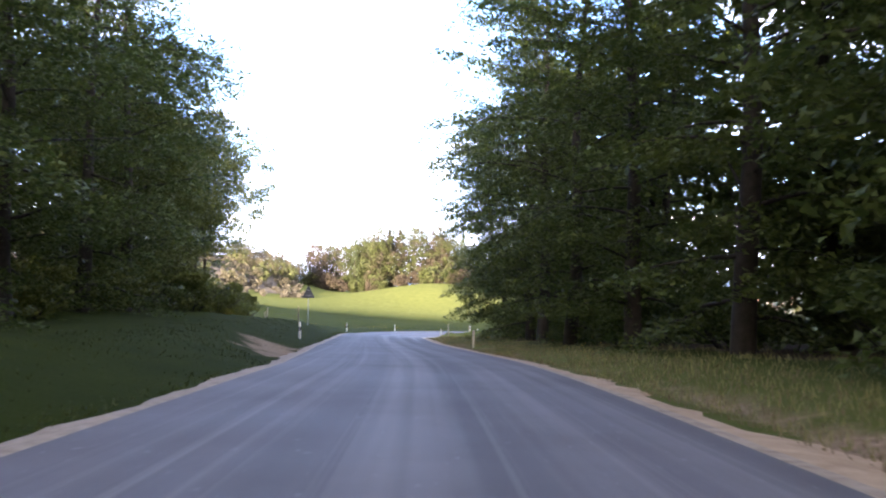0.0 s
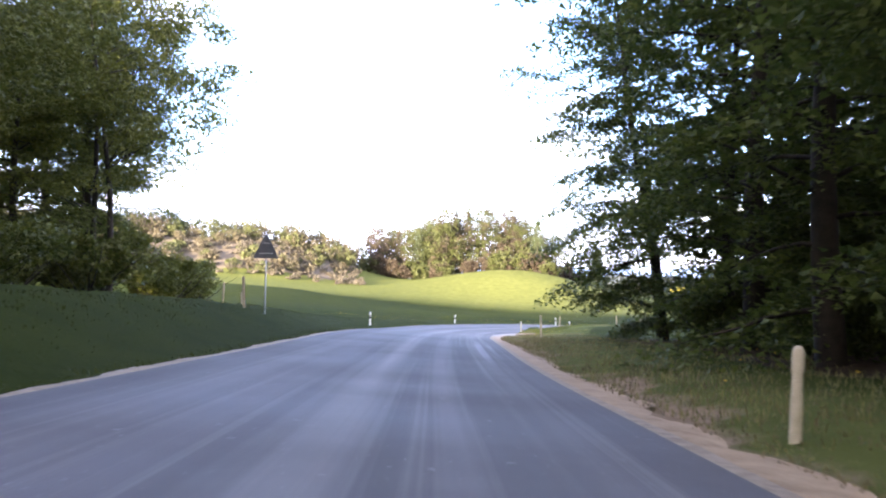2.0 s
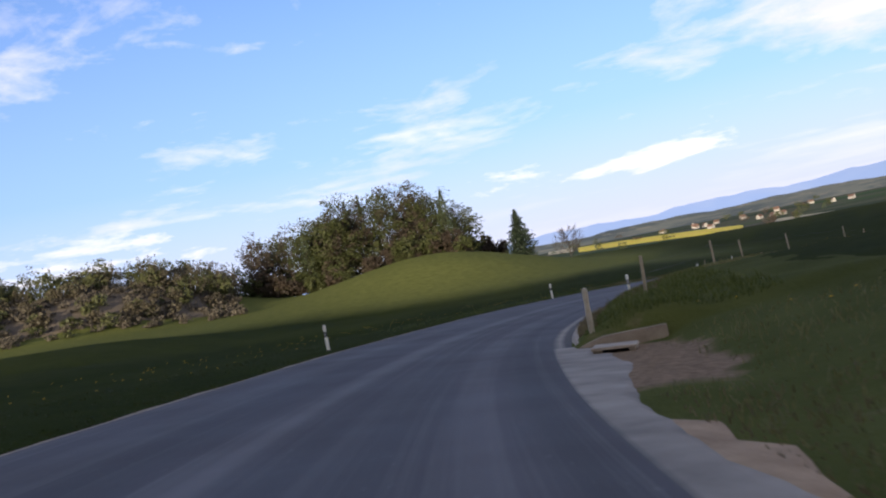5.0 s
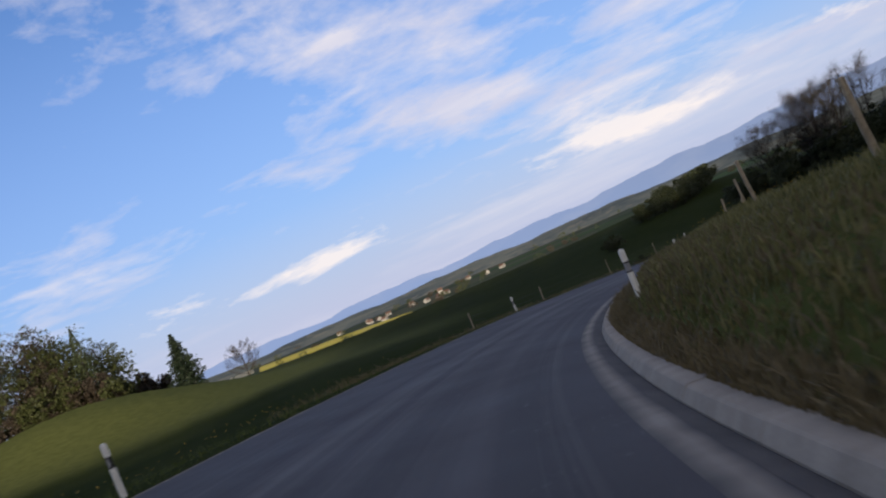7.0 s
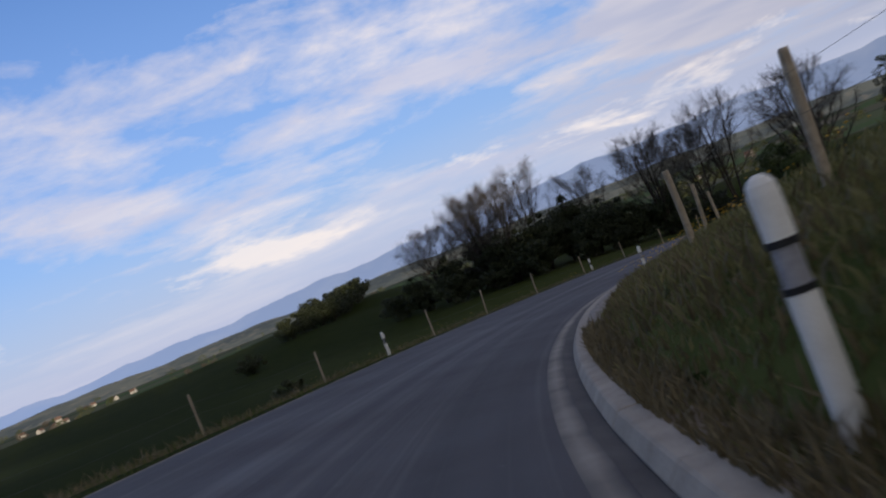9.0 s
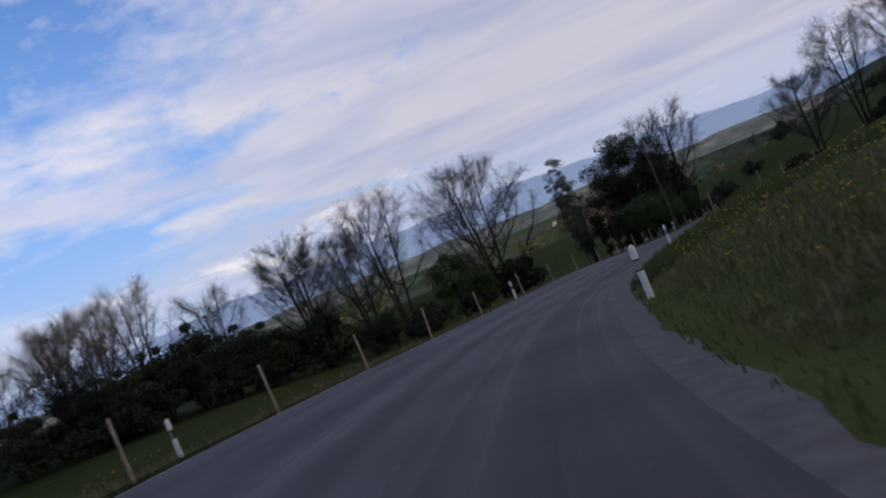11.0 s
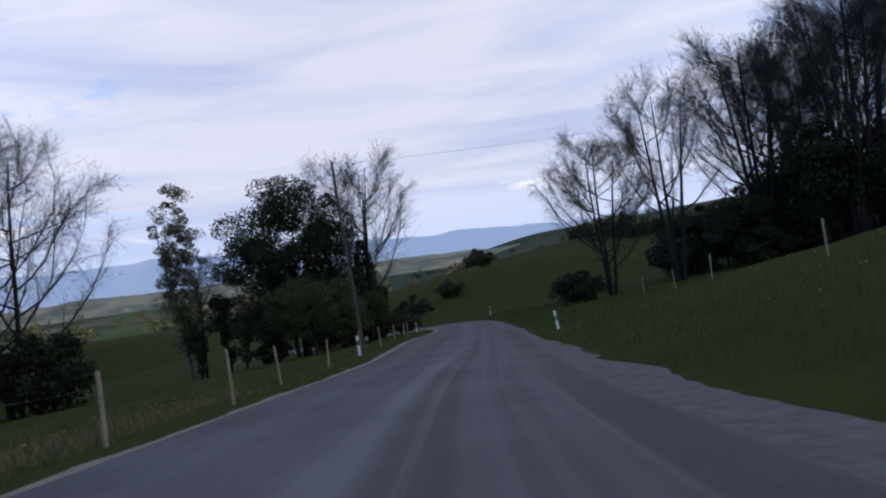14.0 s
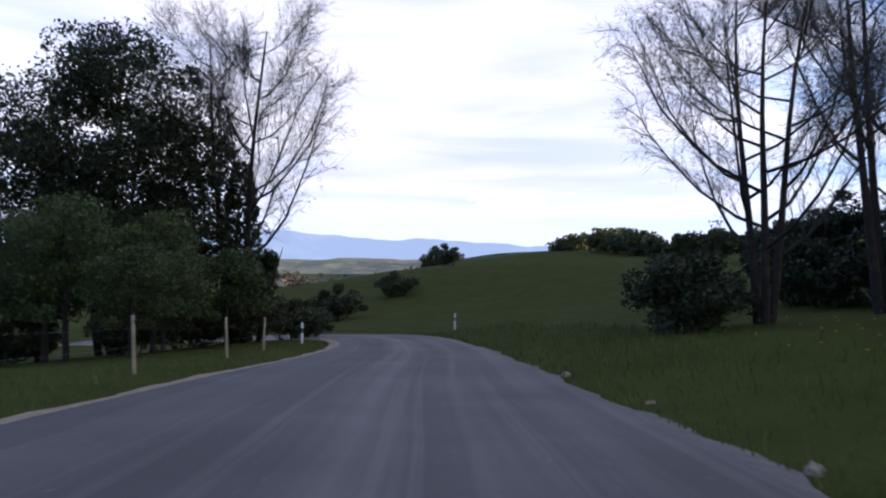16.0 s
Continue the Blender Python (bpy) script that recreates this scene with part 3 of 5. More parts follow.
def build_ground():
    xs, ys = spread(-45, 255, 1.4, -3400, 3400), spread(-30, 262, 1.4, -2200, 4300)
    X, Y = np.meshgrid(xs, ys)
    x, y = X.ravel(), Y.ravel()
    z = height(x, y, True)
    g = Geo()
    ny, nx = X.shape
    i, j = np.meshgrid(np.arange(ny - 1), np.arange(nx - 1), indexing="ij")
    k = i * nx + j
    g.add(np.stack([x, y, z], -1), np.stack([k, k + 1, k + nx + 1, k + nx], -1).reshape(-1, 4))
    me = g.mesh("ground", True)
    s, lat, idx, dist = nearest(x, y)
    wood = np.maximum(smooth01((lat - RIGHT(s) - 4.5) / 2) * smooth01((92 - s) / 7) * smooth01((34 - lat) / 12), smooth01((-lat - 15) / 3) * smooth01((102 - s) / 7) * smooth01((lat + 62) / 14) * (x < -10))
    wood = np.maximum(wood, smooth01(1.4 - np.hypot((x - 219) / 21, (y - 162) / 18)))
    track = track_at(s, lat)
    shoulder = ((s < 118) & (lat > 0)) * np.exp(-((lat - RIGHT(s) - 1.2) / np.interp(s, (30, 55, 90, 110), (0.6, 0.95, 1.0, 0.6))) ** 2) * 0.68
    hole = np.exp(-(((s - 121) / 4.5) ** 2 + ((lat - 3.0) / 1.3) ** 2))
    layby = np.exp(-(((s - 328) / 1.5) ** 2 + ((lat - 3.3) / 0.5) ** 2))
    bare = np.maximum.reduce([track, shoulder, hole, layby])
    far = smooth01((np.hypot(x - 60, y - 250) - 480) / 250)
    # painted sunlight: grass brightened past the wood's shadow edge; hillside and verge paler
    pale_sunlit_grass = smooth01((y - 318 - 0.45 * np.minimum(x + 30, 0)) / 45) * smooth01((110 - x) / 50) * 0.85
    pale_sunlit_grass = np.maximum(pale_sunlit_grass, 0.30 * smooth01((x - 85) / 40) * smooth01((330 - y) / 60))
    pale_sunlit_grass = np.maximum(pale_sunlit_grass, 0.75 * ((s < 118) & (lat > 0)) * np.exp(-((lat - RIGHT(s) - 1.5) / 2.2) ** 2))
    for name, val in (("woodland", wood), ("bare", bare), ("far", far), ("pale_sunlit_grass", pale_sunlit_grass)):
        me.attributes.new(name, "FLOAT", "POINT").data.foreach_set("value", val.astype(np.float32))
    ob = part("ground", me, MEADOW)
    tagged(ob, "sloping green meadow with worn verges and far fields", "ground", kind="structure")


def strip(name, s0, s1, lats, mat, step=1.0, lift=0.0, profile=None, worn=None):
    """A band along the road. lats: functions of the run, from left to right; profile: extra height of each."""
    s = np.arange(s0, s1 + 0.001, step)
    rows = []
    for k, fn in enumerate(lats):
        p = at_run(s, fn(s))
        p[:, 2] += lift + (profile[k] if profile else 0)
        rows.append(p)
    v = np.stack(rows, 1)
    n, c = v.shape[:2]
    i, j = np.meshgrid(np.arange(n - 1), np.arange(c - 1), indexing="ij")
    k = i * c + j
    g = Geo()
    g.add(v.reshape(-1, 3), np.stack([k, k + 1, k + c + 1, k + c], -1).reshape(-1, 4))
    me = g.mesh(name, True)
    if worn:
        me.attributes.new("worn", "FLOAT", "POINT").data.foreach_set("value", np.tile(np.array(worn, np.float32), n))
    uv = me.uv_layers.new(name="road")
    lat = np.stack([fn(s) + 0 * s for fn in lats], 1).ravel()
    run = np.repeat(s, c)
    loops = np.empty(len(me.loops), int)
    me.loops.foreach_get("vertex_index", loops)
    mid = (LEFT(run) + RIGHT(run)) / 2
    uv.data.foreach_set("uv", np.stack([(lat - mid)[loops], run[loops]], -1).ravel().astype(np.float32))
    return part(name, me, mat)


def ragged(base, amp, seed):
    def fn(s):
        r = np.sin(s * 1.9 + seed) * 0.5 + np.sin(s * 4.7 + seed * 2.1) * 0.3 + np.sin(s * 0.63 + seed * 0.7) * 0.6
        return base(s) + amp * r
    return fn


def build_bank():
    """The grassy bank inside the bend, finely shaped behind the kerb."""
    s = np.concatenate([np.arange(113, 126, 0.8), np.arange(126, 131, 0.25), np.arange(131, 266, 0.8)])
    off = np.array([0.30, 0.70, 1.0, 1.3, 1.7, 2.2, 2.8, 3.5, 4.3, 5.2, 6.2, 7.4, 8.6])
    S, O = np.meshgrid(s, off, indexing="ij")
    p = at_run(S.ravel(), (RIGHT(S) + O).ravel())
    z = height(p[:, 0], p[:, 1])
    z = z - 0.04 * (O.ravel() < 0.5) - 0.35 * (O.ravel() > 8) - 0.1 * np.clip((118 - S.ravel()) / 4, 0, 1) - 0.1 * np.clip((S.ravel() - 261) / 4, 0, 1)
    c = len(off)
    i, j = np.meshgrid(np.arange(len(s) - 1), np.arange(c - 1), indexing="ij")
    k = i * c + j
    g = Geo()
    g.add(np.stack([p[:, 0], p[:, 1], z], -1), np.stack([k, k + 1, k + c + 1, k + c], -1).reshape(-1, 4))
    me = g.mesh("bank", True)
    hole = np.exp(-(((S - 123.0) / 4.6) ** 4 + ((O - 0.9) / 1.5) ** 4)).ravel() * 1.1
    me.attributes.new("bare", "FLOAT", "POINT").data.foreach_set("value", hole.astype(np.float32))
    me.attributes.new("pale_sunlit_grass", "FLOAT", "POINT").data.foreach_set("value", (0.8 - 0.05 * O).ravel().astype(np.float32))
    tagged(part("bank", me, MEADOW), "steep grassy bank rising behind the kerb", "bank", kind="structure")


build_ground()
build_bank()
tagged(strip("road", -40, 455, [LEFT, lambda s: LEFT(s) * 0.6, lambda s: LEFT(s) * 0.3 + RIGHT(s) * 0.2, lambda s: RIGHT(s) * 0.5, RIGHT], ASPHALT, lift=0.02,
             profile=(0, 0.02, 0.03, 0.02, 0)), "grey asphalt country road with pale worn streaks", "road", kind="structure")
tagged(strip("trim_left", -40, 455, [ragged(lambda s: LEFT(s) - 0.45, 0.11, 1.0), lambda s: LEFT(s) - 0.15, lambda s: LEFT(s) + 0.04], GRAVEL, 0.5, 0.014,
             profile=(-0.05, 0.0, 0.0)), "narrow pale gravel strip along the asphalt edge", "gravel shoulder", kind="structure")
tagged(strip("trim_right", -40, 116, [lambda s: RIGHT(s) - 0.04, lambda s: RIGHT(s) + 0.17, ragged(lambda s: RIGHT(s) + 0.25, 0.035, 2.0)], GRAVEL, 0.5, 0.016,
             profile=(0, 0, -0.02)), "narrow pale gravel strip along the asphalt edge", "gravel shoulder", kind="structure")
tagged(strip("trim_soil", -40, 116, [lambda s: RIGHT(s) + 0.16, lambda s: RIGHT(s) + 0.45, ragged(lambda s: RIGHT(s) + 0.75 + 0.35 * np.exp(-((s - 68) / 20) ** 2), 0.3, 5.0)], SAND, 0.5, 0.006,
             profile=(0, 0, -0.06)), "worn brown sandy soil behind the gravel edge", "soil shoulder", kind="structure")
tagged(strip("apron", 106, 128, [lambda s: RIGHT(s) - 0.12, lambda s: RIGHT(s) - 0.02, lambda s: RIGHT(s) + 0.3, ragged(lambda s: RIGHT(s) + 0.42 + 0.5 * smooth01((s - 118) / 5), 0.07, 1.4),
             ragged(lambda s: RIGHT(s) + 0.5 + 0.6 * smooth01((s - 118) / 5), 0.09, 1.9)], GUTTER_PALE, 0.4, 0.024,
             profile=(-0.002, 0.0, 0.0, -0.012, -0.05), worn=(0.0, 0.9, 1.0, 0.8, 0.55)), "sandy concrete apron leading to the culvert inlet", "concrete apron", kind="structure")
tagged(strip("trim_layby", 231, 455, [lambda s: RIGHT(s) - 0.04, lambda s: RIGHT(s) + SHOULDER(s), ragged(lambda s: RIGHT(s) + SHOULDER(s) + 0.22, 0.15, 3.0)],
             GREY_GRAVEL, 0.5, 0.014, profile=(0, 0, -0.05)), "grey gravel shoulder beside the asphalt", "gravel shoulder", kind="structure")

# ---- gutter and kerb on the inside of the bend ----
tagged(strip("gutter", 127, 238, [lambda s: RIGHT(s) - 0.13, lambda s: RIGHT(s) - 0.04, lambda s: RIGHT(s) + 0.09 * KERB_W(s), lambda s: RIGHT(s) + 0.17 * KERB_W(s), lambda s: RIGHT(s) + 0.25 * KERB_W(s)], GUTTER_PALE, 0.5, 0.024,
             profile=(-0.002, 0.0, 0.0, -0.004, -0.012), worn=(0.0, 0.35, 1.0, 0.55, 0.0)), "pale concrete gutter along the inside of the bend", "gutter", kind="structure")
tagged(strip("gutter_channel", 128, 236, [lambda s: RIGHT(s) + 0.23 * KERB_W(s), lambda s: RIGHT(s) + 0.33 * KERB_W(s), lambda s: RIGHT(s) + 0.42 * KERB_W(s)], GUTTER_TONE, 1.0, 0.016,
             profile=(0.0, -0.02, -0.035)), "dark grey channel at the foot of the kerb", "gutter", kind="structure")
for name, s0, s1, mat, label in (("kerb_soil", 129, 215, SOIL, "brown soil and dead grass gathered on the kerb's back"), ("kerb_dirt", 215, 233, KERB_SAND, "sandy dirt and gravel gathered on the kerb's back")):
    tagged(strip(name, s0, s1, [ragged(lambda s: RIGHT(s) + 0.68 * KERB_W(s), 0.025, 6.0), lambda s: RIGHT(s) + 0.80 * KERB_W(s), ragged(lambda s: RIGHT(s) + 0.90 * KERB_W(s) + 0.10 * smooth01((s - 216) / 8), 0.05, 7.0),
                 lambda s: RIGHT(s) + 1.15 * KERB_W(s) + 0.10 * smooth01((s - 216) / 8)], mat, 0.4, 0.1215,
                 profile=(-0.022, 0.008, 0.02, -0.10)), label, "soil" if mat == SOIL else "gravel", kind="structure")


def build_kerb():
    kerb = tagged(new("kerb"), "raised pale concrete kerb with worn edge on the bend", "kerb", kind="structure")
    length = 2.0
    for i, s0 in enumerate(np.arange(128, 235, length)):
        s = np.linspace(s0 + 0.008, s0 + length - 0.008, 4)
        wear = 0.003 * math.sin(i * 2.3) - 0.09 * (i > 51)
        shape = [(0.41, -0.12), (0.415, 0.0), (0.50, 0.095 + wear), (0.53, 0.108 + wear), (0.74, 0.115 + wear), (0.78, 0.09 + wear), (0.78, -0.12)]
        v = np.stack([at_run(s, RIGHT(s) + a * KERB_W(s)) + np.array([0, 0, b]) for a, b in shape], 1)
        c = len(shape)
        g = Geo()
        k, j = np.meshgrid(np.arange(3), np.arange(c - 1), indexing="ij")
        q = k * c + j
        g.add(v.reshape(-1, 3), np.stack([q, q + c, q + c + 1, q + 1], -1).reshape(-1, 4))
        g.f.append(np.array([list(range(c))]))
        g.f.append(np.array([list(range(3 * c, 4 * c))[::-1]]))
        part("kerb_stone", g, CONCRETE, kerb)


build_kerb()


def block(corners, z0, z1, inset=0.015):
    """Prism over four (run, lateral) corners, from z0 to z1 above the road's plane, with a slightly worn top edge."""
    lo = [at_run(s, lat) + np.array([0, 0, z0]) for s, lat in corners]
    hi = [at_run(s, lat) + np.array([0, 0, z1 - inset]) for s, lat in corners]
    mid = sum(hi) / 4
    top = [p + (mid - p) * 0.03 + np.array([0, 0, inset]) for p in hi]
    g = Geo()
    f = [(3, 2, 1, 0), (8, 9, 10, 11)]
    for k in (0, 4):
        f += [(k + i, k + (i + 1) % 4, k + 4 + (i + 1) % 4, k + 4 + i) for i in range(4)]
    g.add(lo + hi + top, f)
    return g


def build_inlet():
    """Small concrete inlet box under a slab, and the sloping sandy wall behind it where the kerb begins."""
    root = tagged(new("culvert_inlet"), "low concrete culvert inlet with a dark mouth beside the kerb", "culvert inlet")
    part("slab", block([(125.2, 1.60), (125.2, 2.45), (126.2, 2.6), (126.3, 1.75)], 0.07, 0.125), CONCRETE, root)
    part("foot", block([(125.23, 1.63), (125.23, 1.8), (126.2, 1.92), (126.2, 1.78)], -0.15, 0.07), SANDSTONE, root)
    part("foot", block([(125.25, 2.3), (125.25, 2.42), (126.1, 2.56), (126.1, 2.44)], -0.15, 0.07), CONCRETE, root)
    # solid block: its near-black colour paints the shade under the slab
    part("mouth", block([(125.32, 1.8), (125.32, 2.3), (126.1, 2.44), (126.1, 1.9)], -0.15, 0.066), DARK, root, "near-black block standing for the shade in the drain mouth")
    part("sill", block([(124.75, 1.75), (124.8, 2.35), (125.1, 2.4), (125.05, 1.75)], -0.15, -0.01), CONCRETE, root, "thin concrete sill")
    g = Geo()
    rows = [(1.45, 0.03), (1.72, 0.13), (2.0, 0.22), (2.5, 0.27), (3.3, 0.34)]
    low = [at_run(127.25 - 0.1 * (a - 1.4), a) + np.array([0, 0, -0.15]) for a, _ in rows]
    front = [at_run(127.35 - 0.1 * (a - 1.4), a) + np.array([0, 0, z]) for a, z in rows]
    back = [at_run(127.52 - 0.1 * (a - 1.4), a) + np.array([0, 0, z + 0.01]) for a, z in rows]
    deep = [p - np.array([0, 0, z + 0.16]) for p, (_, z) in zip(back, rows)]
    n = len(rows)
    f = [(k * n + i, k * n + i + 1, ((k + 1) % 4) * n + i + 1, ((k + 1) % 4) * n + i) for k in range(4) for i in range(n - 1)] + [(0, n, 2 * n, 3 * n), (4 * n - 1, 3 * n - 1, 2 * n - 1, n - 1)]
    g.add(low + front + back + deep, f)
    part("wing_wall", g, SANDSTONE, root, "low sandy sloping wall")


build_inlet()


def build_cover(s, lat):
    root = tagged(new("drain_cover"), "flat pale concrete drain cover at the road's edge", "drain cover")
    part("plate", block([(s - 0.4, lat), (s - 0.37, lat + 0.55), (s + 0.4, lat + 0.52), (s + 0.38, lat - 0.02)], -0.05, 0.06), CONCRETE, root)
    part("rim", block([(s - 0.48, lat - 0.08), (s - 0.46, lat + 0.64), (s + 0.5, lat + 0.62), (s + 0.48, lat - 0.1)], -0.08, 0.03), GREY_GRAVEL, root, "gravelly frame")


build_cover(294.3, 2.62)
stone_rng = np.random.default_rng(66)
for s, d, r in ((281.5, 0.75, 0.16), (283.2, 0.85, 0.22), (284.4, 0.8, 0.15), (286.1, 0.9, 0.25), (287.6, 0.85, 0.18), (289.4, 0.9, 0.2), (297.5, 0.8, 0.14), (305.0, 0.8, 0.16), (352.4, 0.55, 0.12), (356.0, 0.5, 0.16), (361.0, 0.6, 0.13), (366.5, 0.5, 0.14)):
    g = Geo()
    th = np.arange(9) * 2 * np.pi / 9
    rad = r * 0.75 * stone_rng.uniform(0.6, 1.25, 9)
    rows = [np.stack([rad * k * np.cos(th), rad * k * np.sin(th) * 0.7, np.full(9, z) + stone_rng.normal(size=9) * 0.008], -1) for k, z in ((1.0, -0.06), (0.95, 0.005), (0.75, 0.03), (0.4, 0.036))]
    i, j = np.meshgrid(np.arange(3), np.arange(9), indexing="ij")
    k = (j + 1) % 9
    g.add(np.concatenate(rows), np.stack([i * 9 + j, i * 9 + k, (i + 1) * 9 + k, (i + 1) * 9 + j], -1).reshape(-1, 4))
    g.f.append(np.array([list(range(27, 36))]))
    ob = tagged(part("stone", g, GRAVEL), "flat pale stone half sunk in the grassy edge", "stone", "stones along the road edge")
    p = at_run(s, RIGHT(s) + d)
    ob.matrix_world = pose(p[0], p[1], p[2], 0, 0, stone_rng.uniform(0, 360))


# ---- delineator posts ----
def ring_stack(profile, sides=20, depth=0.8, front=1.0):
    """Lathe with a flattened back: profile of (height, radius)."""
    g = Geo()
    th = np.arange(sides) * 2 * np.pi / sides
    rows = [np.stack([r * np.cos(th), r * depth * np.sin(th) * front, np.full(sides, z)], -1) for z, r in profile]
    v = np.concatenate(rows)
    i, j = np.meshgrid(np.arange(len(profile) - 1), np.arange(sides), indexing="ij")
    k = (j + 1) % sides
    g.add(v, np.stack([i * sides + j, i * sides + k, (i + 1) * sides + k, (i + 1) * sides + j], -1).reshape(-1, 4))
    g.f.append(np.array([list(range((len(profile) - 1) * sides, len(profile) * sides))]))
    return g


def make_post(style):
    """style: 'black' for the banded ones, 'grey' for those with a grey reflector belt, 'plain' for weathered ones."""
    label = {"black": "white plastic delineator post with a black band on the verge", "grey": "white plastic delineator post with a grey reflector belt in the grass",
             "plain": "weathered greyish-white delineator post beside the road"}[style]
    root = tagged(new("delineator_post"), label, "delineator post", "delineator posts along the road")
    skin = DIRTY_WHITE if style == "plain" else WHITE
    part("foot", ring_stack([(-0.15, 0.066), (0.50, 0.064)]), skin, root, smooth=False)
    part("belt", ring_stack([(0.50, 0.056), (0.72, 0.055)]), {"black": BLACK, "grey": GREY_BAND, "plain": DIRTY_WHITE}[style], root,
         {"black": "black belt", "grey": "grey belt", "plain": "faded belt"}[style])
    if style == "grey":
        part("lower_ring", ring_stack([(0.50, 0.068), (0.53, 0.068)]), BLACK, root, "dark ring")
        part("upper_ring", ring_stack([(0.69, 0.068), (0.72, 0.068)]), BLACK, root, "dark ring")
    if style == "black":
        g = Geo()
        g.box((-0.022, -0.052, 0.53), (0.022, -0.042, 0.69))
        part("reflector", g, GREY_BAND, root, "small pale reflector")
    part("cap", ring_stack([(0.72, 0.064), (0.90, 0.064), (0.94, 0.058), (0.965, 0.042), (0.98, 0.018)]), skin, root)
    return root


POSTS = {"black": make_post("black"), "grey": make_post("grey"), "plain": make_post("plain")}
USED = set()


def place_post(style, x, y, lean=0.0):
    s, lat, idx, _ = nearest(x, y)
    turn = math.degrees(math.atan2(-TAN[idx[0]][0], TAN[idx[0]][1]))
    m = pose(x, y, ground_at(x, y), lean, lean * 0.6, turn)
    if style in USED:
        return copy_thing(POSTS[style], m)
    USED.add(style)
    POSTS[style].matrix_world = m
    return POSTS[style]


for style, x, y, lean in (("black", -7.8, 49.2, 0), ("plain", 1.8, 49.9, 1), ("black", -10.8, 102.0, 0), ("black", -7.4, 142.4, 1), ("black", 5.5, 171.3, -1), ("black", 29.3, 201.5, 0),
                          ("plain", -0.05, 127.55, 2), ("grey", 6.1, 150.0, 0), ("grey", 15.2, 168.4, 0), ("grey", 60.2, 207.6, 1), ("grey", 81.8, 214.0, 0),
                          ("black", 54.9, 216.8, 0), ("black", 113.0, 224.5, 1), ("grey", 111.3, 215.7, 0), ("black", 172.0, 219.5, 0), ("grey", 170.2, 210.0, -9),
                          ("black", 214.0, 215.2, 0), ("grey", 226.0, 206.5, 0), ("black", 83.5, 225.5, 0)):
    place_post(style, x, y, lean)
place_post("grey", 34.2, 191.55, 0).location.z += 0.13


# ---- warning sign, seen from behind ----
def build_sign(x, y):
    z = ground_at(x, y)
    root = tagged(new("warning_sign"), "triangular road sign showing its dark grey back, on steel pole", "road sign")
    root.matrix_world = pose(x, y, z, 0, 0, 6)
    g = Geo()
    g.tube([(0, 0.04, -0.3), (0, 0.04, 3.4)], [0.032, 0.032], 10)
    part("pole", g, STEEL, root)
    a, b = 0.55, 0.49
    tri = []
    for cx, cz, r0 in ((-a, 2.47, 210), (a, 2.47, 330), (0, 3.44, 90)):
        for k in (-40, 0, 40):
            w = radians(r0 + k)
            tri.append((cx * 0.9 + 0.05 * math.cos(w), cz + 0.05 * math.sin(w)))
    n = len(tri)
    g = Geo()
    g.add([(px, 0.0, pz) for px, pz in tri] + [(px, 0.018, pz) for px, pz in tri], [(i, (i + 1) % n, n + (i + 1) % n, n + i) for i in range(n)])
    g.f.append(np.array([list(range(n))[::-1]]))
    g.f.append(np.array([list(range(n, 2 * n))]))
    part("plate", g, SIGN_BACK, root, "dark grey sheet-metal back")
    for zz in (2.62, 3.07):
        g = Geo()
        g.box((-0.3 if zz < 2.9 else -0.14, -0.02, zz), (0.3 if zz < 2.9 else 0.14, 0.0, zz + 0.04))
        part("clamp", g, STEEL, root)


build_sign(-11.8, 78.9)


# ---- wooden fence posts and wires ----
def make_fence_post(h, r):
    root = tagged(new("fence_post"), "weathered round wooden fence post in the grass", "fence post", "fence posts along the meadow")
    g = Geo()
    g.tube([(0, 0, -0.3), (0.01, 0, h * 0.5), (0, 0.01, h - 0.03), (0, 0.01, h)], [r * 1.05, r, r * 0.95, r * 0.8], 8)
    part("stake", g, WOODEN, root)
    for zz in (0.55, 0.9):
        g = Geo()
        g.tube([(r * 0.7, 0, h * zz), (r + 0.05, 0, h * zz + 0.01)], [0.012, 0.012], 5)
        part("insulator", g, BLACK, root, "small black insulator")
    return root


fence_rng = np.random.default_rng(4)
thin, thick = make_fence_post(1.25, 0.037), make_fence_post(1.45, 0.06)
first = {0: True, 1: True}


def fence_line(places, kind, wires=()):
    tops = []
    for x, y in places:
        m = pose(x, y, ground_at(x, y) - fence_rng.uniform(0, 0.12), fence_rng.uniform(-4, 4), fence_rng.uniform(-4, 4), fence_rng.uniform(0, 360))
        src = (thin, thick)[kind]
        if first[kind]:
            src.matrix_world = m
            first[kind] = False
        else:
            copy_thing(src, m)
        tops.append((x, y, m.translation.z))
    for h in wires:
        pts = []
        for a, b in zip(tops[:-1], tops[1:]):
            a, b = np.array(a), np.array(b)
            pts += [a + (b - a) * k + np.array([0, 0, h - 0.06 * 4 * k * (1 - k)]) for k in (0, 0.25, 0.5, 0.75)]
        pts.append(np.array(tops[-1]) + np.array([0, 0, h]))
        g = Geo()
        g.tube(pts, [0.0025] * len(pts), 3, False)
        tagged(part("fence_wire", g, WIRE), "thin sagging fence wire strung between wooden posts", "fence wire", "fence wires along the meadow")


def along(s_list, lat_fn):
    out = []
    for s in s_list:
        p = at_run(np.array(float(s)), lat_fn(s))
        out.append((float(p[0]), float(p[1])))
    return out


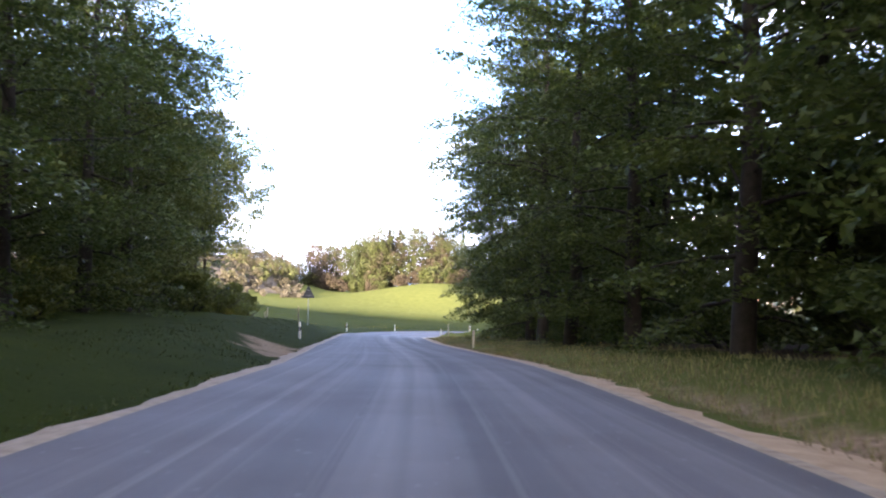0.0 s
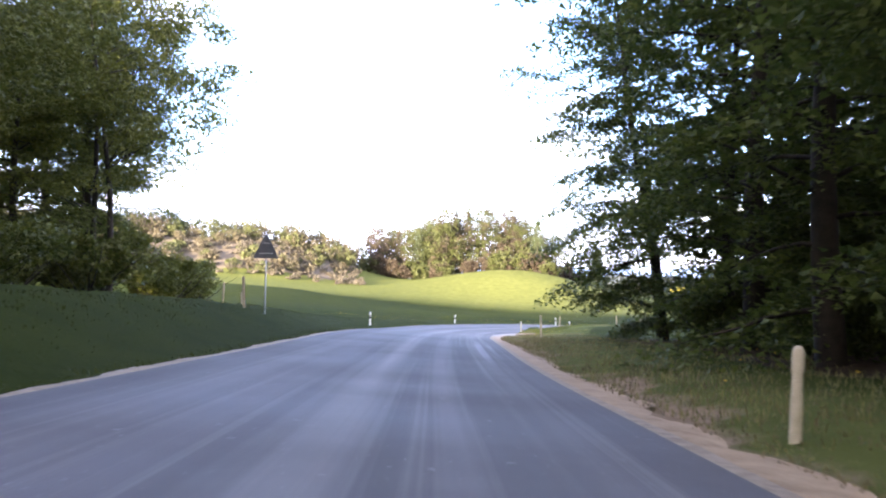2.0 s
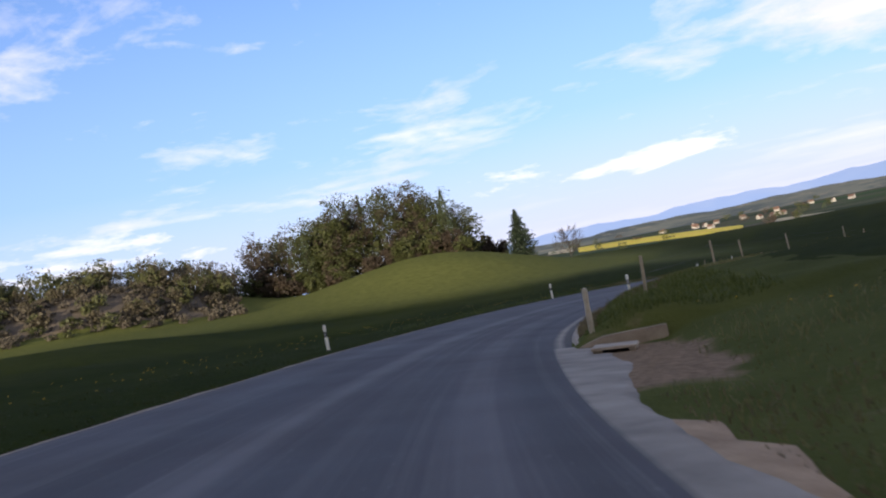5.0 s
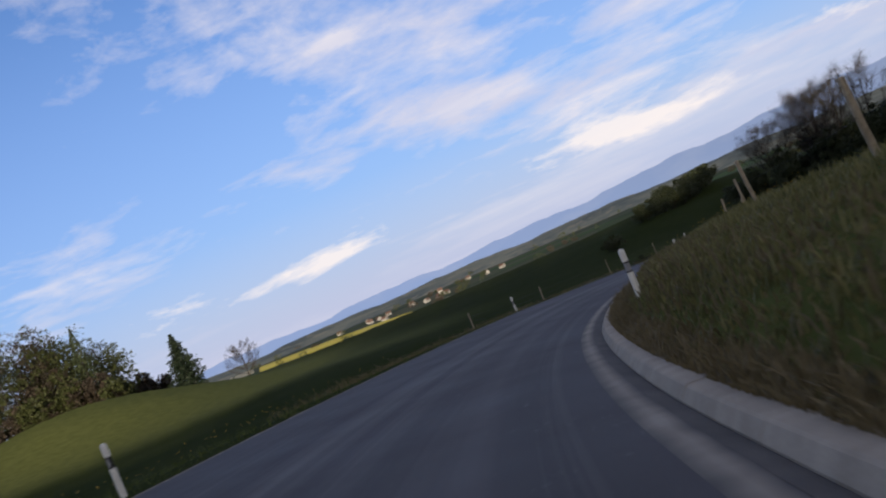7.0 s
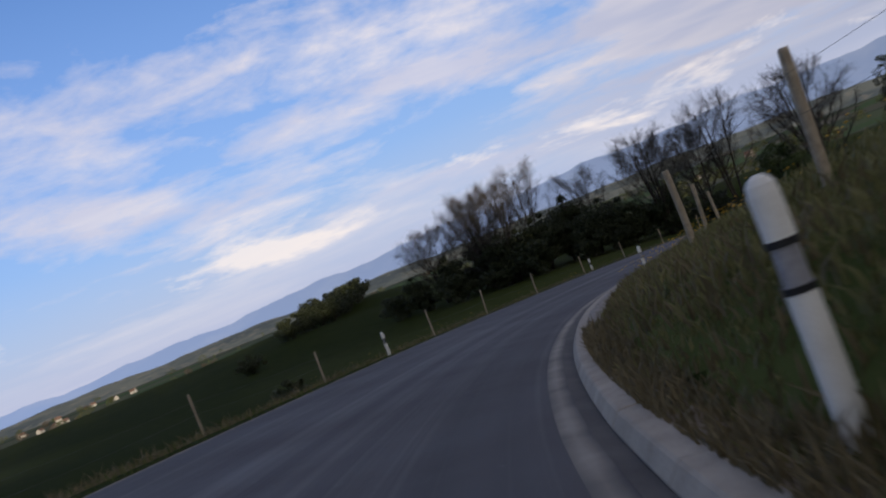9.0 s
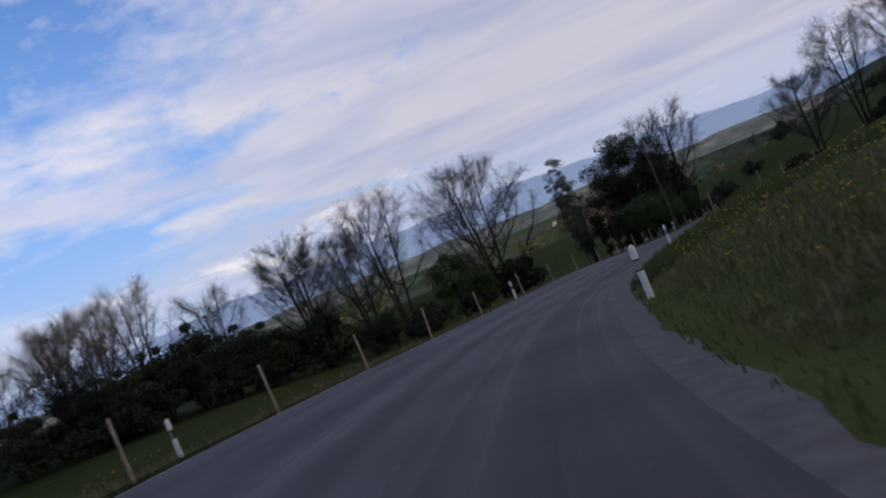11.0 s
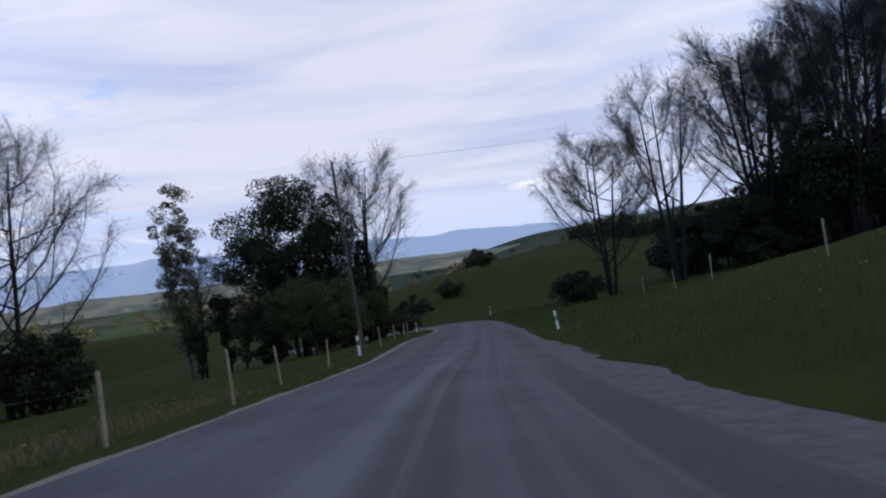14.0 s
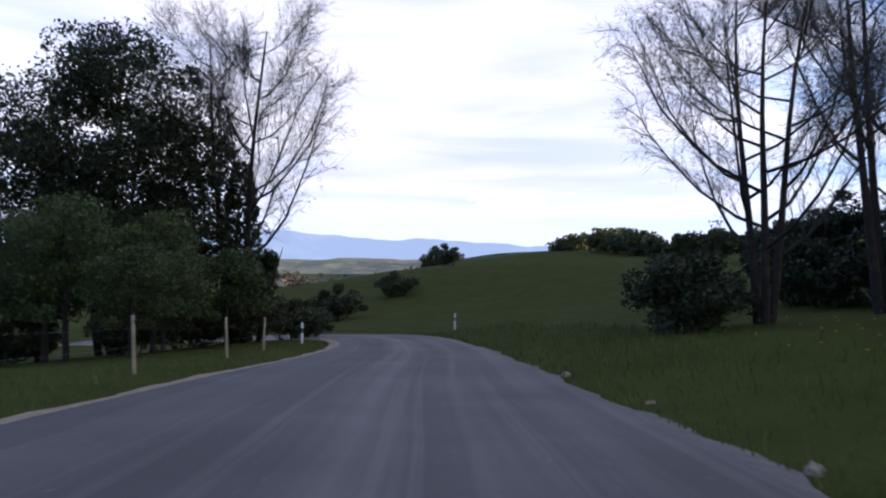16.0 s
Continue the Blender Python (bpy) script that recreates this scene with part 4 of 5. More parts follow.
fence_line([(4.3, 139.8), (12.5, 156.6), (16.6, 163.4), (24.0, 174.0), (33.7, 185.1), (39.4, 193.1), (44.6, 197.3)]
           + along([225, 236, 248], lambda s: RIGHT(s) + 4.6 + 0.6 * math.sin(s)), 1, (1.2, 0.8))
fence_line([(112.3, 213.2), (130.0, 210.1), (140.6, 208.0), (155.2, 204.2), (167.8, 203.2), (179.5, 201.0), (191.0, 199.5)], 0, (1.0,))
fence_line(along([204, 214, 222, 230], lambda s: LEFT(s) - 4.2 + (1.5 if s > 218 else 0)), 0, (1.0, 0.65))
fence_line(along([237, 243, 249.5, 256.5, 262.8, 269, 275.5, 282.5, 290, 297.4, 304.4, 311.8, 318.3, 325, 332, 340, 349, 357.5, 366, 374, 382], lambda s: LEFT(s) - 1.15 if s < 330 else -5.95), 0, (1.0, 0.65))
fence_line([(-12.5, 78.2), (-18.0, 92.0), (-20.5, 104.0)], 1, (0.9,))
fence_line([(0.76, 94.3)], 1)


# ---- telephone pole and its wire ----
def build_pole(x, y):
    z = ground_at(x, y)
    root = tagged(new("telephone_pole"), "tall leaning wooden telephone pole at the field edge", "pole")
    root.matrix_world = pose(x, y, z, -2.0, 6.3, 0)
    g = Geo()
    g.tube([(0, 0, -0.5), (0, 0, 5), (0.02, 0, 10.85)], [0.105, 0.095, 0.07], 12)
    part("mast", g, TARRED, root)
    g = Geo()
    g.tube([(0.07, 0, 10.5), (0.2, 0, 10.55), (0.2, 0, 10.7)], [0.015, 0.015, 0.03], 6)
    part("insulator", g, BLACK, root)
    a, b = np.array((x + 1.36, y + 0.37, z + 10.6)), np.array((236.0, 150.0, -2.5))
    g = Geo()
    pts = [a + (b - a) * k + np.array([0, 0, -1.6 * 4 * k * (1 - k)]) for k in np.linspace(0, 1, 14)]
    g.tube(pts, [0.008] * 14, 4, False)
    tagged(part("overhead_wire", g, WIRE), "thin dark overhead wire crossing above the road", "wire")


build_pole(178.0, 219.45)


# ---- trees ----
def unit(v):
    return v / (np.linalg.norm(v) + 1e-9)


def limb(g, start, direction, length, r0, r1, rng, steps=4, sag=0.0, wobble=0.12, sides=5):
    pts, d, p = [np.array(start, float)], unit(np.array(direction, float)), np.array(start, float)
    for k in range(steps):
        d = unit(d + rng.normal(size=3) * wobble + np.array([0, 0, -sag / steps]))
        p = p + d * length / steps
        pts.append(p.copy())
    g.tube(pts, np.linspace(r0, r1, steps + 1), sides, False)
    return np.array(pts), d


def beech(name, h, seed, low, spread_at, leaf_n, mat, size, label, category="tree", group="", n_limb=56, subs=9, fine=True, skirt=0.5):
    """A beech with layered, nearly level sprays of leaves. spread_at: reach of the longest limbs; low: height of the lowest limbs."""
    rng = np.random.default_rng(seed)
    root = tagged(new(name), label, category, group)
    bark, leaves = Geo(), Geo()
    lean = rng.normal(size=2) * 0.02
    trunk_top = h * 0.93
    tp = np.array([(lean[0] * z + 0.12 * math.sin(z * 0.5 + seed), lean[1] * z + 0.1 * math.cos(z * 0.4 + seed), z) for z in np.linspace(-0.4, trunk_top, 9)])
    bark.tube(tp, np.linspace(0.36, 0.04, 9) ** 1.1 * (h / 22), 9, False)
    spots = []
    for i in range(n_limb):
        f = (i + rng.uniform(0, 1)) / n_limb
        z = low + (trunk_top - low) * f
        base = np.array([np.interp(z, tp[:, 2], tp[:, 0]), np.interp(z, tp[:, 2], tp[:, 1]), z])
        reach = spread_at * min(1.0, skirt + 1.2 * f) * math.sqrt(max(1.03 - f ** 2.6, 0.03)) * rng.uniform(0.5, 1.15)
        a = i * 2.399 + rng.normal() * 0.3
        d = np.array([math.cos(a), math.sin(a), 0.32 + 0.8 * f * f + rng.normal() * 0.22])
        pts, _ = limb(bark, base, d, reach, 0.07 * (1 - 0.7 * f) * h / 22 + 0.012, 0.008, rng, 5, 0.75 * (1 - f * 0.7), 0.10, 4 if fine else 3)
        ax = unit(pts[-1] - pts[0])
        for k in range(subs):
            u = 0.16 + 0.84 * (k + rng.uniform()) / subs
            q = np.array([np.interp(u * 5, np.arange(6), pts[:, c]) for c in range(3)])
            side = unit(np.cross(ax, (0, 0, 1))) * (1 if k % 2 else -1)
            ln = (0.5 + reach * 0.42 * (1.15 - 0.65 * u)) * rng.uniform(0.75, 1.2)
            d2 = unit(side * 0.85 + ax * 0.6 + np.array([0, 0, rng.uniform(-0.35, 0.02)]))
            end = q + d2 * ln + np.array([0, 0, -0.12 * ln])
            if fine:
                bark.slivers([q, q], [end, end], 0.014, rng)
            spots.append((q, end, ln))
        spots.append((pts[-2], pts[-1] + ax * 0.4, 0.8))
    a, b, ln = np.array([q[0] for q in spots]), np.array([q[1] for q in spots]), np.array([q[2] for q in spots])
    pick = rng.choice(len(spots), leaf_n, p=ln / ln.sum())
    u = rng.uniform(0.0, 1.1, leaf_n)[:, None]
    c = a[pick] + (b[pick] - a[pick]) * u + rng.normal(size=(leaf_n, 3)) * np.array([0.26, 0.26, 0.12])
    c[:, 2] -= 0.10 * u[:, 0] ** 2 * ln[pick]
    leaves.leaves(c, size, rng, 0.66, 0.6, True)
    part("trunk", bark, BARK, root)
    part("crown", leaves, mat, root)
    return root


def bare_tree(name, h, seed, label, group="", stems=1, bud_n=0, wide=0.36, fork_at=0.3, limbs=13, ivy=0.0, category="tree", bud_mat=None):
    """A leafless tree: ascending limbs that fan out into a rounded crown of fine twigs."""
    rng = np.random.default_rng(seed)
    root = tagged(new(name), label, category, group)
    wood, twigs = Geo(), Geo()
    tips = []
    for st in range(stems):
        a0 = 2 * math.pi * st / stems + rng.uniform(0, 1)
        foot = np.array([0.3 * math.cos(a0), 0.3 * math.sin(a0), -0.4]) * (stems > 1) + np.array([0, 0, -0.4 * (stems == 1)])
        lean = (0.10 if stems > 1 else 0.02) * np.array([math.cos(a0), math.sin(a0), 0])
        top = foot + (np.array([0, 0, 1.0]) + lean + rng.normal(size=3) * 0.015) * h * 0.86
        n = 8
        u = np.linspace(0, 1, n)[:, None]
        tr = foot + (top - foot) * u + np.stack([np.sin(u[:, 0] * 5 + seed) * 0.25, np.cos(u[:, 0] * 4 + seed) * 0.25, 0 * u[:, 0]], -1) * u
        r0 = 0.0165 * h / stems ** 0.35
        wood.tube(tr, r0 * (1 - 0.9 * u[:, 0]) + 0.01, 7, False)
        for i in range(limbs):
            f = fork_at + (0.95 - fork_at) * (i + rng.uniform()) / limbs
            p0 = np.array([np.interp(f, u[:, 0], tr[:, c]) for c in range(3)])
            a = a0 + i * 2.399 + rng.normal() * 0.3
            g = (f - fork_at) / (1 - fork_at)
            out = h * wide * math.sqrt(max(1 - (g * 0.95) ** 2, 0.05)) * rng.uniform(0.65, 1.05) / (1.0 if stems == 1 else 1.25)
            up = h * (0.34 * (1 - g) + 0.10) * rng.uniform(0.8, 1.15)
            way = np.array([math.cos(a), math.sin(a), 0])
            t = np.linspace(0, 1, 6)[:, None]
            pts = p0 + way * out * (1 - (1 - t) ** 1.5) + np.array([0, 0, 1.0]) * up * t ** 1.35 + rng.normal(size=(6, 3)) * 0.14 * t
            tip = (pts[-1] - np.array([0, 0, h * 0.52])) / np.array([h * wide * 0.86, h * wide * 0.86, h * 0.40])
            over = float(np.linalg.norm(tip))
            if over > 1.0:
                pts = p0 + (pts - p0) / over ** 1.3
            rl = r0 * (1 - 0.85 * f) * 0.52 + 0.012
            wood.tube(pts, rl * (1 - 0.85 * t[:, 0]), 5, False)
            ways, roots = [], []
            for k in range(15):
                v = 0.16 + 0.84 * (k + rng.uniform()) / 15
                q = np.array([np.interp(v, t[:, 0], pts[:, c]) for c in range(3)])
                d = unit(unit(pts[-1] - pts[0]) * 0.8 + rng.normal(size=3) * 0.42 + way * 0.2 + np.array([0, 0, 0.35]))
                ln = h * rng.uniform(0.08, 0.13) * (1.2 - 0.55 * v)
                sp, d3 = limb(twigs, q, d, ln, max(rl * 0.3, 0.014), 0.007, rng, 4, -0.05, 0.17, 3)
                w = np.linspace(0.3, 4.0, 13) - rng.uniform(0, 0.22, 13)
                roots.append(np.stack([np.interp(w, np.arange(5), sp[:, c]) for c in range(3)], -1))
                ways.append(np.repeat(d3[None], 13, 0))
            qq, dd = np.concatenate(roots), np.concatenate(ways)
            dd = dd * 0.75 + rng.normal(size=dd.shape) * 0.48 + np.array([0, 0, 0.08])
            dd /= np.linalg.norm(dd, axis=1)[:, None]
            e = qq + dd * (h * rng.uniform(0.035, 0.075, len(qq)))[:, None]
            twigs.slivers(qq, e, 0.0095, rng)
            # the finest shoots, four on each twig
            at = rng.uniform(0.2, 0.98, (len(qq), 4, 1))
            q5 = (qq[:, None] + (e - qq)[:, None] * at).reshape(-1, 3)
            d5 = np.repeat(dd, 4, 0) * 0.9 + rng.normal(size=(len(q5), 3)) * 0.5
            d5 /= np.linalg.norm(d5, axis=1)[:, None]
            e5 = q5 + d5 * (h * rng.uniform(0.015, 0.038, len(q5)))[:, None]
            twigs.slivers(q5, e5, 0.007, rng)
            tips.extend(e5[::3])
    part("trunk", wood, BARK, root)
    part("twig_work", twigs, TWIG, root, "fine bare twigs")
    t = np.array(tips)
    if bud_n:
        g = Geo()
        c = t[rng.integers(0, len(t), bud_n)] + rng.normal(size=(bud_n, 3)) * 0.05
        g.leaves(c, 0.06, rng, 0.2, 0.6, True)
        tagged(part("bud_cloud", g, bud_mat or BUD_LEAF, root, "opening leaf buds"), kind="stuff")
    if ivy:
        g = Geo()
        n = int(2600 * ivy)
        z = rng.uniform(0, 1, n) ** 1.2 * h * 0.5
        r = (0.35 + 0.9 * np.sin(np.clip(z / (h * 0.5), 0, 1) * 3.0) * rng.uniform(0.3, 1, n)) * ivy
        a = rng.uniform(0, 2 * np.pi, n)
        g.leaves(np.stack([r * np.cos(a), r * np.sin(a), z], -1), 0.2, rng, 0.2, 0.7, True)
        part("ivy", g, IVY_LEAF, root, "dark ivy on the trunk")
    return root


def clump_points(n, rng, radii, centre, rough=0.35, blobs=26, hollow=0.55):
    """Places in an uneven crown made of many overlapping tufts."""
    th, ph = rng.uniform(0, 2 * np.pi, blobs), np.arccos(rng.uniform(-1.0, 1, blobs))
    d = np.stack([np.sin(ph) * np.cos(th), np.sin(ph) * np.sin(th), np.cos(ph)], -1)
    bc = d * rng.uniform(hollow, 1.0, blobs)[:, None] * np.array(radii) + np.array(centre)
    br = rng.uniform(0.5, 1.2, blobs) * rough * min(radii)
    pick = rng.integers(0, blobs, n)
    off = rng.normal(size=(n, 3))
    off /= np.linalg.norm(off, axis=1)[:, None]
    return bc[pick] + off * (br[pick] * rng.uniform(0.35, 1.1, n) ** 0.6)[:, None] * np.array([1, 1, 0.75])


def tufted_tree(name, h, seed, radii, centre_z, mat, n, size, label, category="tree", group="", trunk_r=0.25, blobs=34, rough=0.38, bark=None, stems=1):
    rng = np.random.default_rng(seed)
    root = tagged(new(name), label, category, group)
    g = Geo()
    for i in range(stems):
        a = rng.uniform(0, 6.28)
        o = 0.5 * (stems > 1)
        limb(g, (o * math.cos(a), o * math.sin(a), -0.4), (0.12 * math.cos(a) * o, 0.12 * math.sin(a) * o, 1), h * 0.85, trunk_r / stems ** 0.5, 0.03, rng, 6, 0, 0.05, 7)
    for i in range(26):
        a, z = rng.uniform(0, 6.28), rng.uniform(0.18, 0.8) * h
        limb(g, (0, 0, z), (math.cos(a), math.sin(a), 0.55), radii[0] * rng.uniform(0.5, 0.95), 0.05, 0.012, rng, 3, 0.1, 0.15, 4)
    part("trunk", g, bark or BARK, root)
    g = Geo()
    g.leaves(clump_points(int(n * 1.7), rng, radii, (0, 0, centre_z), rough, blobs, 0.45), size, rng, 0.3, 0.65, True)
    part("crown", g, mat, root)
    return root


def bush(name, r, h, seed, mat, n, size, label, category="bush", group=""):
    rng = np.random.default_rng(seed)
    root = tagged(new(name), label, category, group)
    g = Geo()
    for i in range(12):
        a = rng.uniform(0, 6.28)
        limb(g, (0.2 * r * math.cos(a), 0.2 * r * math.sin(a), -0.2), (math.cos(a), math.sin(a), 1.3), h * rng.uniform(0.6, 0.95), 0.035, 0.008, rng, 4, 0.2, 0.15, 4)
    tagged(part("stem_work", g, BARK, root), kind="stuff")
    g = Geo()
    g.leaves(clump_points(int(n * 1.6), rng, (r, r, h * 0.5), (0, 0, h * 0.47), 0.42, 26, 0.4), size, rng, 0.25, 0.65, True)
    part("foliage", g, mat, root)
    return root


def conifer(name, h, r, seed, label, category="tree", whorls=22, per=9, size=0.45):
    rng = np.random.default_rng(seed)
    root = tagged(new(name), label, category)
    g, n = Geo(), Geo()
    g.tube([(0, 0, -0.4), (0, 0, h * 0.5), (0, 0, h * 0.97)], [0.02 * h, 0.012 * h, 0.02], 7, False)
    spots = []
    for i in range(whorls):
        f = (i + 0.5) / whorls
        z = h * (0.06 + 0.92 * f)
        for k in range(per):
            a = k * 6.283 / per + i * 0.7 + rng.normal() * 0.2
            ln = r * (1 - f) ** 0.85 * rng.uniform(0.45, 1.15) + 0.15
            pts, _ = limb(g, (0, 0, z), (math.cos(a), math.sin(a), 0.1), ln, 0.03, 0.006, rng, 3, 0.5, 0.05, 3)
            m = int(14 + 10 * ln)
            u = rng.uniform(0.1, 1.05, m)[:, None]
            spots.append(pts[0] + (pts[-1] - pts[0]) * u + rng.normal(size=(m, 3)) * np.array([0.22, 0.22, 0.12]) * (0.4 + ln * 0.3))
    n.leaves(np.concatenate(spots), size, rng, 0.45, 0.5)
    part("trunk", g, BARK, root)
    part("crown", n, NEEDLE, root)
    return root


def put_tree(ob, x, y, turn, scale=1.0, sink=0.0):
    ob.matrix_world = pose(x, y, ground_at(x, y) - sink, 0, 0, turn) @ Matrix.Diagonal((scale, scale, scale, 1))
    return ob


def repeat_tree(ob, x, y, turn, scale=1.0):
    c = copy_thing(ob, pose(x, y, ground_at(x, y), 0, 0, turn))
    c.scale = (scale, scale, scale * (0.95 + 0.1 * math.sin(x * 3 + y)))
    return c


# the wood at the start
WOODLAND = "trees of the beech wood"
EDGE = "tall green beech with layered drooping sprays at the wood's edge"
INNER = "slender green beech standing inside the shady wood"
edge_a = beech("beech_tree", 24, 11, 0.7, 7.2, 36000, BEECH_LEAF, 0.115, EDGE, group=WOODLAND)
edge_b = beech("beech_tree", 26, 12, 1.2, 7.6, 36000, BEECH_LEAF, 0.115, EDGE, group=WOODLAND)
inner_a = beech("beech_tree", 24, 13, 0.8, 5.8, 8000, BEECH_LEAF, 0.29, INNER, group=WOODLAND, n_limb=38, subs=5, fine=False)
young_a = beech("beech_tree", 18, 14, 0.8, 6.0, 34000, YOUNG_LEAF, 0.12, "young yellow-green beech at the wood's edge above the bank", group=WOODLAND)
loose_a = beech("ash_tree", 23, 17, 1.5, 7.6, 40000, BEECH_LEAF, 0.115, "tall thin-leaved tree with loose branches at the wood's corner", group=WOODLAND, n_limb=48, subs=8)

corner = beech("beech_tree", 22, 18, 0.4, 6.3, 70000, BEECH_LEAF, 0.108, "leaning beech with leaves down to the grass at the wood's corner", group=WOODLAND, n_limb=70, skirt=0.7)
corner.matrix_world = pose(6.5, 85.0, ground_at(6.5, 85.0), 0, -9, 0)
put_tree(edge_a, 10.2, 79.5, 20, 0.85)
put_tree(edge_b, 6.8, 70.5, 200)
put_tree(inner_a, 12.5, 76.0, 80)
put_tree(young_a, -23.0, 64.0, 10)
put_tree(loose_a, -31.0, 101.0, 40)
broad_a = put_tree(tufted_tree("maple_tree", 22, 19, (7.4, 7.4, 7.6), 13.2, YOUNG_LEAF, 19000, 0.12, "broad olive-green tree with loose spreading crown at the wood's edge", group=WOODLAND, trunk_r=0.3, blobs=190, rough=0.19, stems=2), -24.3, 89.5, 30)
for x, y, sc in ((-25.0, 74, 1.05), (-30.0, 98, 0.95), (-22.5, 62, 1.05)):
    repeat_tree(broad_a, x, y, 97 * sc, sc)
wood_rng = np.random.default_rng(21)
# those at negative y are unseen, added to block sun along the road
for x, y, kind in ((-13, -17, "i"), (-13.5, -29, "i"), (-15.5, -41, "i"), (-18.5, -53, "i"), (-23, -65, "i"), (6.2, 61.5, "a"), (6.0, 52.5, "b"), (6.3, 43, "a"), (7.3, 33.5, "b"), (7.9, 23, "a"), (8.6, 12, "b"), (9.2, 0, "i"),
                   (-18.7, 53, "b"), (-17.0, 42, "a"), (-15.2, 31, "b"), (-13.6, 20, "a"), (-13.2, 8, "b"), (-12.5, -5, "i"), (-26.5, 84, "y"), (-28, 66, "a"), (-29, 97, "a"), (13.5, 54, "i"), (13.5, 30, "i"), (13.5, 16, "i"), (7.4, 77.0, "a"), (10.8, 77.5, "i"), (13.4, 82.5, "i"), (16.5, 26, "i"), (11.5, 8, "i")):
    repeat_tree({"a": edge_a, "b": edge_b, "y": young_a, "i": inner_a}[kind], x, y, wood_rng.uniform(0, 360), wood_rng.uniform(0.92, 1.1))
# boxes behind y = 0 and far left add unseen trees as sun block
for x0, x1, y0, y1, n in ((11.5, 24, -15, 84, 15), (22, 40, -40, 70, 6), (-42, -25, -30, 68, 20), (-44, -24, -80, -30, 8), (-60, -44, -40, 50, 6), (9, 14, -60, -10, 4), (13, 19, 62, 86, 1), (-39, -30, 66, 97, 7)):
    for k in range(n):
        fx, fy = wood_rng.uniform() ** 1.7, (k + wood_rng.uniform()) / n
        x, y = x0 + (x1 - x0) * fx if x0 > 0 else x1 + (x0 - x1) * fx, y0 + (y1 - y0) * fy
        repeat_tree(inner_a, x, y, wood_rng.uniform(0, 360), wood_rng.uniform(0.85, 1.12))

low_bush = bush("bush", 2.0, 2.6, 31, BEECH_LEAF, 3600, 0.10, "green leafy bush at the foot of the wood's edge", group="undergrowth at the wood's edge")
yellow_bush = bush("bush", 2.4, 3.2, 32, YOUNG_LEAF, 4200, 0.10, "yellow-green spring bush at the wood's edge", group="undergrowth at the wood's edge")
put_tree(low_bush, 12.0, 62.0, 0, 1.2)
put_tree(yellow_bush, -20.5, 80, 0, 1.2)
for x, y, k, sc in ((-20, 88, 1, 1.1), (-19.5, 70, 1, 1.1), (-22, 76, 1, 1.2), (-22, 97, 1, 1.15), (-25, 103, 1, 1.35), (-27, 108, 1, 1.25), (-17, 60, 1, 1.1), (-17, 48, 1, 1.1), (-17, 36, 1, 1.0), (-16, 26, 0, 0.9), (7.5, 77, 0, 1.1), (9.5, 72, 0, 1.3), (10.5, 80, 0, 1.4), (9.0, 64, 0, 1.2), (12.5, 86, 0, 1.3),
                    (7.0, 66, 0, 0.9), (7.4, 57, 0, 1.0), (8.0, 48, 0, 0.9), (8.5, 38, 0, 1.0), (9.2, 28, 0, 0.9), (10, 18, 0, 1.0), (10.0, 88, 0, 1.0), (13, 44, 0, 1.2)):
    repeat_tree((low_bush, yellow_bush)[k], x, y, wood_rng.uniform(0, 360), sc)


# ---- the far wood on the knoll, and the scrub line ----
def far_trees(name, places, mats, seed, label, category="wood", leaf_n=420, leaf_size=0.8):
    """Many small far trees; each has a trunk and a crown of tufts. One object a foliage colour."""
    rng = np.random.default_rng(seed)
    trunks, crowns = Geo(), [Geo() for _ in mats]
    for x, y, h, r, m in places:
        z = ground_at(x, y)
        trunks.tube([(x, y, z - 0.5), (x, y, z + h * 0.7)], [0.25, 0.08], 5, False)
        if m == len(mats) - 1:
            n = 700
            f = rng.uniform(0, 1, n) ** 0.7
            a = rng.uniform(0, 6.283, n)
            h, rr = h * 0.86, r * 0.8 * (1 - f) * rng.uniform(0.5, 1.05, n)
            c = np.stack([x + rr * np.cos(a), y + rr * np.sin(a), z + h * (0.1 + 0.9 * f)], -1)
            crowns[m].leaves(c, 0.5, rng, 0.35, 0.6, True)
        else:
            c = clump_points(leaf_n, rng, (r, r, h * 0.48), (x, y, z + h * 0.48), 0.45, 34, 0.5)
            crowns[m].leaves(c, leaf_size, rng, 0.2, 0.75, True)
    root = tagged(new(name), label, category, kind="stuff")
    part("trunks", trunks, BARK, root)
    for g, mat in zip(crowns, mats):
        if g.n:
            part("crowns", g, mat, root)
    return root


# unseen trees, added to keep the low sun off road, copse and hedge
rng = np.random.default_rng(9)
places = [(rng.uniform(-95, -26) , rng.uniform(-150, -25), rng.uniform(22, 27), rng.uniform(5, 7), 0) for _ in range(75)]
places += [(rng.uniform(-95, -58), rng.uniform(-25, 60), rng.uniform(21, 26), rng.uniform(5, 7), 0) for _ in range(22)]
places += [(rng.uniform(24, 240), rng.uniform(-60, 62), rng.uniform(27, 33), rng.uniform(5, 7), 0) for _ in range(125)]
far_trees("wood_behind", places, [BEECH_LEAF, FAR_BROWN, FAR_SPRUCE], 88, "unseen beech trees added along the slope to block low sun")
rng = np.random.default_rng(8)
places = []
for k in range(110):
    u = rng.uniform()
    x = -72 + 92 * u
    y = 448 + 22 * (1 - u) + rng.uniform(0, 45)
    hill = math.sin((0.06 + 0.93 * u ** 1.35) * math.pi) ** 0.8
    kind = int(rng.choice([0, 0, 0, 0, 0, 1, 1, 1, 1, 2], 1)[0])
    places.append((x, y, (20 + 17 * hill) * rng.uniform(0.9, 1.1), rng.uniform(5.5, 8.0), kind))
